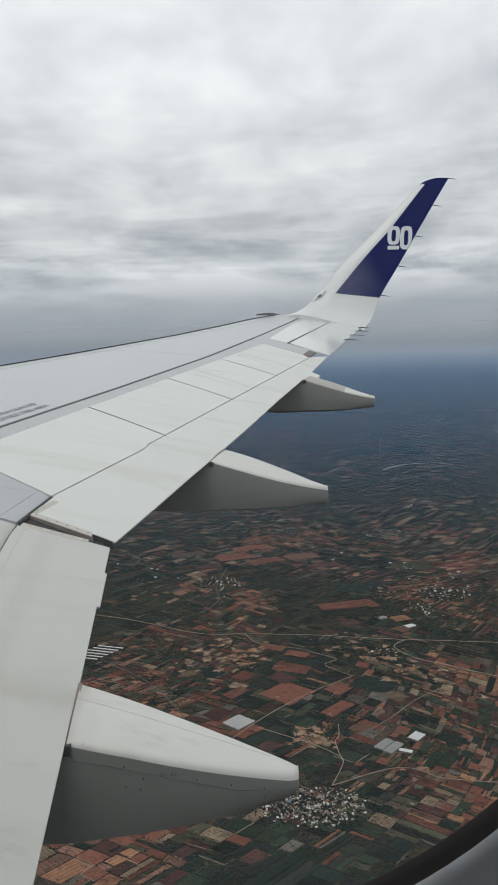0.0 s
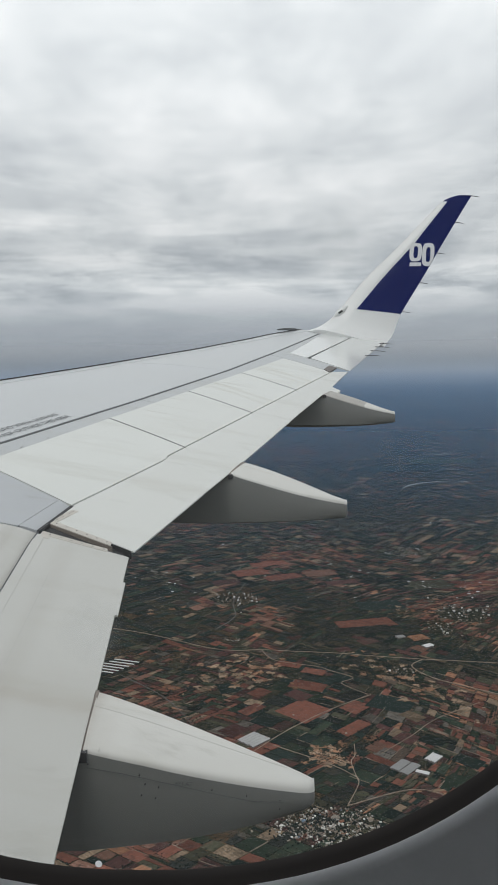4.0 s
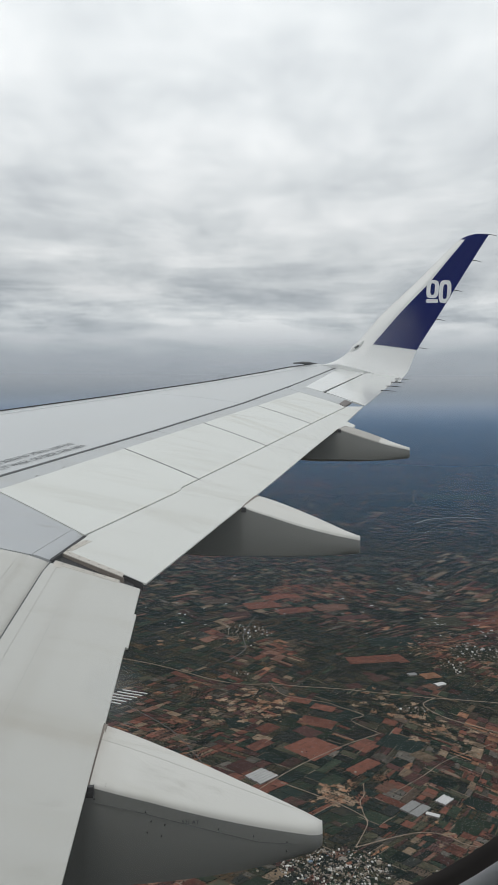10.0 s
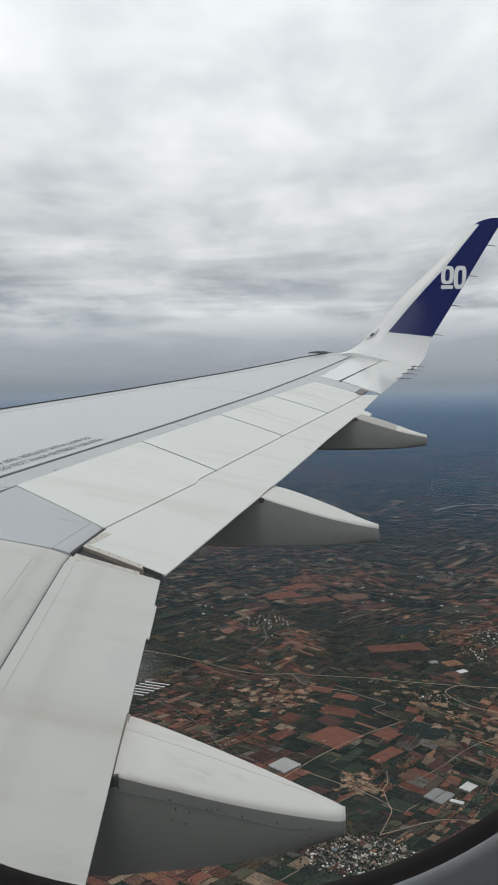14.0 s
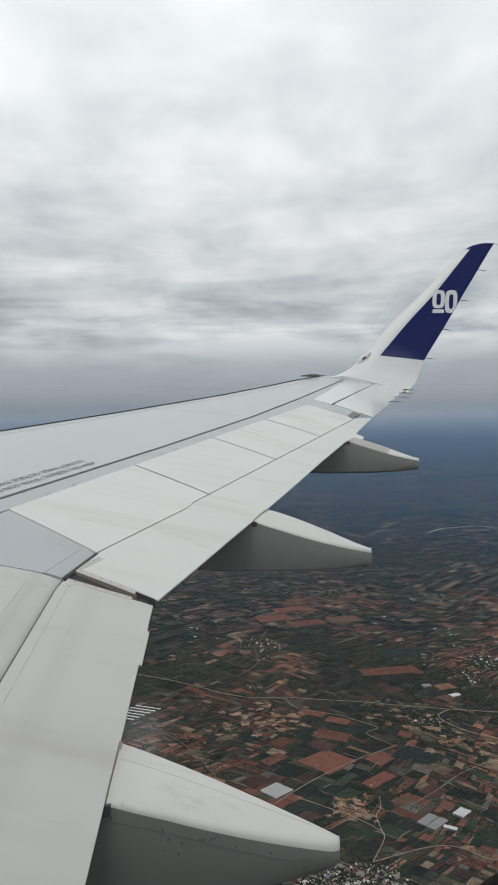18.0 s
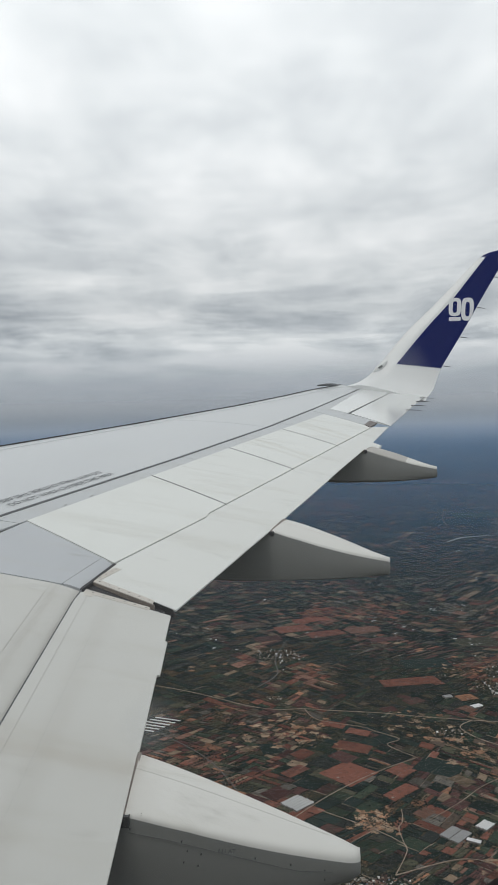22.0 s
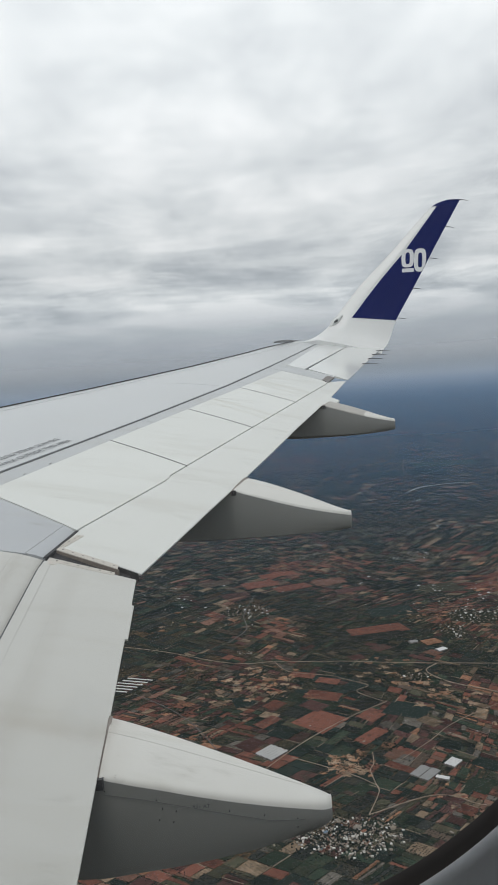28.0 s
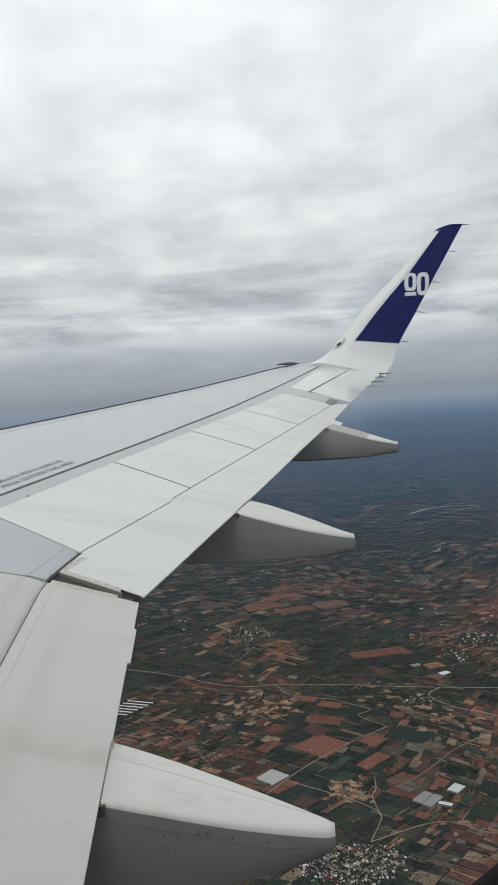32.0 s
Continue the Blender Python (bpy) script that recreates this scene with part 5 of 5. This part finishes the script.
level = 0.092
for x, y, spread, count, most in ((20.1, 161.2, 2.2, 40, 1.9), (50, 262, 4.5, 12, 1.2), (49, 190, 4.5, 26, 1.5), (-2, 204, 5.0, 34, 1.5), (5, 209, 4, 24, 1.5), (8.5, 200, 3.5, 20, 1.3), (-24, 264, 6, 10, 1.4), (33, 212, 5, 20, 1.3), (57, 178, 4, 10, 0.8), (44, 203, 4, 22, 1.5), (-15, 196, 5, 12, 0.8), (2.5, 214, 3, 16, 1.3), (38, 146, 3, 8, 0.8)):
    for k in range(count):
        level += 0.00015
        bare_patch(x + rng.gauss(0, spread), y + rng.gauss(0, spread), rng.uniform(0.15, 1.0) * most, M_BARE if rng.random() < 0.5 else M_BARE_PALE, level)


def road(points, width, mat, words):
    n = (len(points) - 1) * 8
    line = [spline([(x, y, 0) for x, y in points], k / n) for k in range(n + 1)]
    left, right = [], []
    for k, p in enumerate(line):
        d = (line[min(k + 1, n)] - line[max(k - 1, 0)]).normalized()
        s = Vector((-d.y, d.x, 0)) * width / 2 * (1 + 0.35 * noise.noise(p * 0.4))
        left.append(p + s), right.append(p - s)
    v = [(p.x, p.y, GROUND + h) for h in (0.13, -0.02) for side in (left, right) for p in side]
    m = n + 1
    f = []
    for k in range(n):
        f += [(k + 1, k, m + k, m + k + 1), (k, k + 1, 2 * m + k + 1, 2 * m + k), (m + k + 1, m + k, 3 * m + k, 3 * m + k + 1)]
    tagged(part("road", v, f, mat, None, "", False), words, "road", kind="structure")
    return np.array([p[:2] for p in line])


road_lines = [(road(*r), r[1]) for r in ROADS]

# trees: far too many and too small to count; none on roads or on the clean plots
for a, b, c, d, n in VILLAGES:
    for _ in range(int(n * 6.0)):
        g, r = rng.uniform(0, 6.283), rng.uniform(0.2, 1.25)
        tree_at.append((a + c * r * math.cos(g), b + d * r * math.sin(g), rng.uniform(0.08, 0.24) * max(1, b / 250)))
for x, y in ((-18, 192), (-10, 178), (-12, 215), (30, 168), (24, 160), (23, 170)):
    for _ in range(60):
        tree_at.append((x + rng.gauss(0, 1.6), y + rng.gauss(0, 1.6), rng.uniform(0.10, 0.24)))
arr = np.array(tree_at)
keep = np.ones(len(arr), bool)
for line, width in road_lines:
    for p, q in zip(line[:-1], line[1:]):
        d = q - p
        s = np.clip(((arr[:, :2] - p) @ d) / max(d @ d, 1e-6), 0, 1)
        keep &= np.hypot(*(arr[:, :2] - p - s[:, None] * d).T) > width * 0.5 + arr[:, 2] * 0.8
for x, y, length, width, turn, pick in PLOTS:
    c, s = math.cos(radians(turn)), math.sin(radians(turn))
    dx, dy = arr[:, 0] - x, arr[:, 1] - y
    inside = (np.abs(dx * c + dy * s) < length / 2 - 0.1) & (np.abs(dy * c - dx * s) < width / 2 - 0.1)
    keep &= ~(inside & (np.random.RandomState(4).rand(len(arr)) < (0.97 if pick != 7 else 0.3)))
arr = arr[keep]
bm = bmesh.new()
bmesh.ops.create_icosphere(bm, subdivisions=1, radius=1.0)
ico_v = np.array([v.co[:] for v in bm.verts])
ico_f = np.array([[v.index for v in f.verts] for f in bm.faces])
bm.free()
oct_v = np.array([(1, 0, 0), (0, 1, 0), (-1, 0, 0), (0, -1, 0), (0, 0, 1.0)])
oct_f = np.array([(0, 1, 4), (1, 2, 4), (2, 3, 4), (3, 0, 4)])


def foliage_material():
    m, t, b, geo = land_base("dark_tree_foliage")
    c = ramp(t, geo.outputs["Random Per Island"], [(0.0, (0.010, 0.016, 0.016)), (0.5, (0.019, 0.026, 0.025)), (0.85, (0.033, 0.040, 0.031)), (1.0, (0.06, 0.058, 0.038))])
    k = mathn(t, "ADD", mathn(t, "MULTIPLY", noise_at(t, geo.outputs["Position"], 5.0, 3.0, 0.6), 0.9), 0.55)
    t.links.new(mixed(t, "MULTIPLY", 1.0, c, k), b.inputs["Base Color"])
    return m


M_TREE = foliage_material()
nr = np.random.RandomState(3)
for sel, bv, bf, words in ((arr[:, 1] < 215, ico_v, ico_f, "dark green trees and hedges among the fields"), (arr[:, 1] >= 215, oct_v, oct_f, "distant dark trees and hedges among the fields")):
    some = arr[sel]
    nt, m = len(some), len(bv)
    pts = bv[None] * some[:, 2][:, None, None] * nr.uniform(0.6, 1.35, (nt, m, 1)) * np.array([1, 1, 0.85])
    pts[:, :, 0] += some[:, 0][:, None]
    pts[:, :, 1] += some[:, 1][:, None]
    pts[:, :, 2] += GROUND + 0.05 + some[:, 2][:, None] * 0.5
    idx = (bf[None] + (np.arange(nt) * m)[:, None, None]).reshape(-1, 3)
    me = bpy.data.meshes.new("trees")
    me.from_pydata(pts.reshape(-1, 3), [], idx.tolist())
    me.materials.append(M_TREE)
    tagged(new("trees", me), words, "trees", kind="stuff")

# houses
M_WALLS = [material("whitewashed_wall", (0.36, 0.32, 0.265), 0.9, coarse=2, fine=9, vary=0.15), material("cream_wall", (0.25, 0.20, 0.15), 0.9, coarse=2, fine=9, vary=0.2),
           material("grey_block_wall", (0.20, 0.185, 0.17), 0.9, coarse=2, fine=9, vary=0.2)]
M_ROOFS = [material("pale_concrete_roof", (0.27, 0.22, 0.165), 0.9, coarse=2, fine=9, vary=0.2), material("terracotta_roof", (0.24, 0.10, 0.06), 0.9, coarse=2, fine=9, vary=0.2),
           material("blue_sheet_roof", (0.13, 0.19, 0.26), 0.5, coarse=2, fine=9, vary=0.15), material("grey_sheet_roof", (0.24, 0.21, 0.175), 0.5, coarse=2, fine=9, vary=0.15)]


def make_house(w, d, h, gable, wall_mat, roof_mat, label, roof_words):
    house = tagged(new("house"), label, "house", "village houses")
    part("wall", *box(-w / 2, w / 2, -d / 2, d / 2, 0, h), wall_mat, house, "", False)
    if gable:
        v = [(-w * .56, -d * .56, h), (w * .56, -d * .56, h), (w * .56, d * .56, h), (-w * .56, d * .56, h), (-w * .56, 0, h + d * .32), (w * .56, 0, h + d * .32)]
        f = [(0, 1, 5, 4), (2, 3, 4, 5), (0, 4, 3), (1, 2, 5), (3, 2, 1, 0)]
    else:
        v, f = box(-w * .54, w * .54, -d * .54, d * .54, h, h + 0.05)
        part("stair_head", *box(-w * .2, w * .12, -d * .3, d * .1, h + 0.05, h + 0.24), wall_mat, house, "", False)
    part("roof", v, f, roof_mat, house, roof_words, False)
    return house


protos = [make_house(0.75, 0.65, 0.38, False, M_WALLS[0], M_ROOFS[0], "small whitewashed flat-roofed village house", "pale concrete flat roof"),
          make_house(0.95, 0.62, 0.40, False, M_WALLS[1], M_ROOFS[3], "cream village house with pale flat roof", "pale grey flat roof"),
          make_house(0.85, 0.60, 0.30, True, M_WALLS[0], M_ROOFS[1], "whitewashed village house with terracotta gable roof", "terracotta tiled roof"),
          make_house(1.1, 0.7, 0.30, True, M_WALLS[2], M_ROOFS[3], "grey block house with pale sheet gable roof", "pale sheet roof"),
          make_house(0.7, 0.55, 0.34, True, M_WALLS[2], M_ROOFS[2], "grey block house with blue sheet roof", "blue sheet roof")]
spots = []
for a, b, c, d, n in VILLAGES:
    for _ in range(n):
        g, r = rng.uniform(0, 6.283), math.sqrt(rng.random()) ** 1.15
        spots.append((a + 0.85 * c * r * math.cos(g), b + 0.85 * d * r * math.sin(g), 1.0 if b < 300 else 1.5))
for _ in range(38):
    y = rng.uniform(120, 420)
    spots.append((EYE_X + rng.uniform(-0.25, 0.36) * y, y, rng.uniform(0.9, 1.4)))
for k, (x, y, s) in enumerate(spots):
    i = rng.choices(range(5), (5, 4, 3, 3, 1))[0]
    m = pose(x, y, GROUND + 0.02, 0, 0, rng.choice((0, 90)) + rng.uniform(-14, 14) + 25)
    if k < 5:
        protos[k].matrix_world = m
    else:
        h = copy_thing(protos[i], m)
        h.scale = (s * rng.uniform(0.24, 0.62), s * rng.uniform(0.22, 0.50), s * rng.uniform(0.25, 0.52))


# far houses and sheds: pale specks in clusters
def far_wall_material():
    m = material("far_walls", (0.5, 0.48, 0.44), 0.9, coarse=2, fine=9, vary=0.1)
    t = m.node_tree
    b = t.nodes["Principled BSDF"]
    geo = t.nodes.new("ShaderNodeNewGeometry")
    c = ramp(t, geo.outputs["Random Per Island"], [(0.0, (0.14, 0.105, 0.08)), (0.45, (0.25, 0.215, 0.18)), (0.80, (0.50, 0.48, 0.44)), (1.0, (0.72, 0.72, 0.70))])
    t.links.new(c, b.inputs["Base Color"])
    return m


v, f = [], []
for a, b, c, d, n in VILLAGES:
    for _ in range(int((3.2 if n > 60 else 1.2) * n)):
        g, r = rng.uniform(0, 6.283), rng.random() ** 0.6
        x, y, s = a + c * r * math.cos(g), b + d * r * math.sin(g), rng.uniform(0.12, 0.30) * (1.0 if n > 60 else 1.4)
        bv, bf = box(x - s * rng.uniform(0.4, 1.1), x + s * rng.uniform(0.4, 1.1), y - s * 0.7, y + s * 0.7, GROUND - 0.02, GROUND + s * 0.8)
        f += [tuple(i + len(v) for i in q) for q in bf]
        v += bv
for _ in range(600):
    y0 = rng.uniform(16.0, 50) ** 2
    x0 = EYE_X + rng.uniform(-0.34, 0.40) * y0
    spread = rng.uniform(1.5, 14) * (1 + y0 / 1500)
    for _ in range(rng.choice((1, 1, 2, 3, 6, 12, 22))):
        x, y, s = x0 + rng.gauss(0, spread), y0 + rng.gauss(0, spread), rng.uniform(0.10, 0.34) * (0.7 + y0 / 300)
        bv, bf = box(x - s * rng.uniform(0.4, 1.1), x + s * rng.uniform(0.4, 1.1), y - s * 0.6, y + s * 0.6, GROUND - 0.02, GROUND + s * 0.35)
        f += [tuple(i + len(v) for i in q) for q in bf]
        v += bv
tagged(part("distant_houses", v, f, far_wall_material(), None, "", False), "pale distant villages scattered over the plain", "houses", kind="stuff")


# long white sheds and nets
M_SHEET = material("white_sheet_roofing", (0.62, 0.62, 0.61), 0.5, coarse=0.5, fine=5, vary=0.08)
M_DULL = material("weathered_sheet_roofing", (0.40, 0.40, 0.39), 0.6, coarse=0.5, fine=5, vary=0.2)
M_NET = material("grey_shade_net", (0.24, 0.24, 0.235), 0.8, coarse=0.5, fine=6, vary=0.15)


def shed(x, y, length, width, turn, bays, mat, label, h=0.35):
    root = tagged(new("shed"), label, "shed")
    root.matrix_world = pose(x, y, GROUND + 0.02, 0, 0, turn)
    bay = width / bays
    for k in range(bays):
        c = -width / 2 + (k + 0.5) * bay
        a, b, e = length / 2 * (1 - 0.06 * (k % 2)), bay * .44, bay * .46
        v = [(-a, c - b, 0), (a, c - b, 0), (a, c + b, 0), (-a, c + b, 0)]
        v += [(p[0], p[1], h) for p in v] + [(-a, c, h * 1.42), (a, c, h * 1.42)]
        part("wall", v, [(0, 1, 5, 4), (2, 3, 7, 6), (0, 4, 8, 7, 3), (1, 2, 6, 9, 5), (3, 2, 1, 0)], M_WALLS[2], root, "grey block wall", False)
        a *= 1.02
        v = [(-a, c - e, h), (a, c - e, h), (a, c, h * 1.45), (-a, c, h * 1.45), (a, c + e, h), (-a, c + e, h)]
        v += [(p[0], p[1], p[2] + 0.03) for p in v]
        part("roof", v, [(6, 7, 8, 9), (9, 8, 10, 11), (0, 3, 2, 1), (3, 5, 4, 2), (0, 1, 7, 6), (4, 5, 11, 10), (0, 6, 9, 3), (3, 9, 11, 5), (1, 2, 8, 7), (2, 4, 10, 8)], mat, root, "sheet roof", False)
    return root


shed(4.8, 167.7, 5.2, 4.9, 46, 6, M_DULL, "broad dull white farm shed with ribbed roof bays")
shed(41.2, 159.0, 3.3, 2.4, 48, 5, M_SHEET, "white sheet-roofed farm shed")
shed(37.9, 153.3, 2.6, 1.2, -28, 1, M_SHEET, "small white sheet-roofed farm shed")
shed(34.9, 155.7, 4.8, 4.4, 48, 2, M_NET, "low grey shade-net greenhouse", 0.22)
for k in range(6):
    shed(-35.5 + k * 1.15, 207.4 + k * 1.45, 7.4, 0.6, -20, 1, M_SHEET, "long narrow white poultry shed", 0.15)
shed(53.4, 223.4, 3.0, 2.2, 30, 1, M_SHEET, "white sheet-roofed farm shed")
shed(47.0, 231.0, 2.4, 2.0, 20, 1, M_NET, "small grey sheet-roofed farm shed")


# ---- see-through shell round the wing, painted as distant haze ----
def painted_haze_material():
    m = bpy.data.materials.new("painted_haze_veil")
    m.use_nodes = True
    t = m.node_tree
    t.nodes.clear()
    out = t.nodes.new("ShaderNodeOutputMaterial")
    tr = t.nodes.new("ShaderNodeBsdfTransparent")
    df = node(t, "ShaderNodeBsdfDiffuse")
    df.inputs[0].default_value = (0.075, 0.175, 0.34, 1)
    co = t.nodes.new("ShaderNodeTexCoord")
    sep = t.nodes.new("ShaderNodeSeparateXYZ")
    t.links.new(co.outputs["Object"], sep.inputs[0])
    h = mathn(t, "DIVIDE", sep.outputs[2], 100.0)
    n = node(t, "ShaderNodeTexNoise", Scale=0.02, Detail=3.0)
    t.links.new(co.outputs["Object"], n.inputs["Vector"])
    k = ramp(t, h, HAZE_OPACITY)
    # haze tones painted by height, paler towards the horizon
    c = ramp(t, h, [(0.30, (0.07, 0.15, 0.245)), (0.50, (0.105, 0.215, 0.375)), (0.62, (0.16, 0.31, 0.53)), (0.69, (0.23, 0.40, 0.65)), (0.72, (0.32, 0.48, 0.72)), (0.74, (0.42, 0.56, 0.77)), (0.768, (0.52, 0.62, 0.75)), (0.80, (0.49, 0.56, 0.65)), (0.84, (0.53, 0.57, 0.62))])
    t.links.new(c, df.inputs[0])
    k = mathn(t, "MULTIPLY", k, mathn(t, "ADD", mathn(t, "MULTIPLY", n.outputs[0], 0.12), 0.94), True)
    ms = t.nodes.new("ShaderNodeMixShader")
    t.links.new(k, ms.inputs[0]), t.links.new(tr.outputs[0], ms.inputs[1]), t.links.new(df.outputs[0], ms.inputs[2])
    t.links.new(ms.outputs[0], out.inputs[0])
    return m


# opacity of the painted haze by height above the ground, in hundreds of metres; eye level is 0.81
HAZE_OPACITY = [(0.0, (0.03,) * 3), (0.20, (0.12,) * 3), (0.36, (0.34,) * 3), (0.50, (0.49,) * 3), (0.62, (0.55,) * 3), (0.68, (0.60,) * 3), (0.71, (0.68,) * 3), (0.735, (0.80,) * 3), (0.755, (0.93,) * 3), (0.768, (0.975,) * 3), (0.80, (0.86,) * 3), (0.82, (0.66,) * 3), (0.85, (0.42,) * 3), (0.90, (0.18,) * 3), (0.98, (0, 0, 0))]
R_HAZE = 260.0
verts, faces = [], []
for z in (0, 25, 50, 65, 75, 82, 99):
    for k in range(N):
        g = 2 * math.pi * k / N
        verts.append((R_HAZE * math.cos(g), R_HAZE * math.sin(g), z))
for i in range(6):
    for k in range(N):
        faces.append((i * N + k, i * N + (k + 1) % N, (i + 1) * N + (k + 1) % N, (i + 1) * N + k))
haze = part("haze", verts, faces, painted_haze_material(), None, "")
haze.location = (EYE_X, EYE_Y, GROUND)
tagged(haze, "see-through shell painted as blue haze over the distant land", "haze", kind="structure")
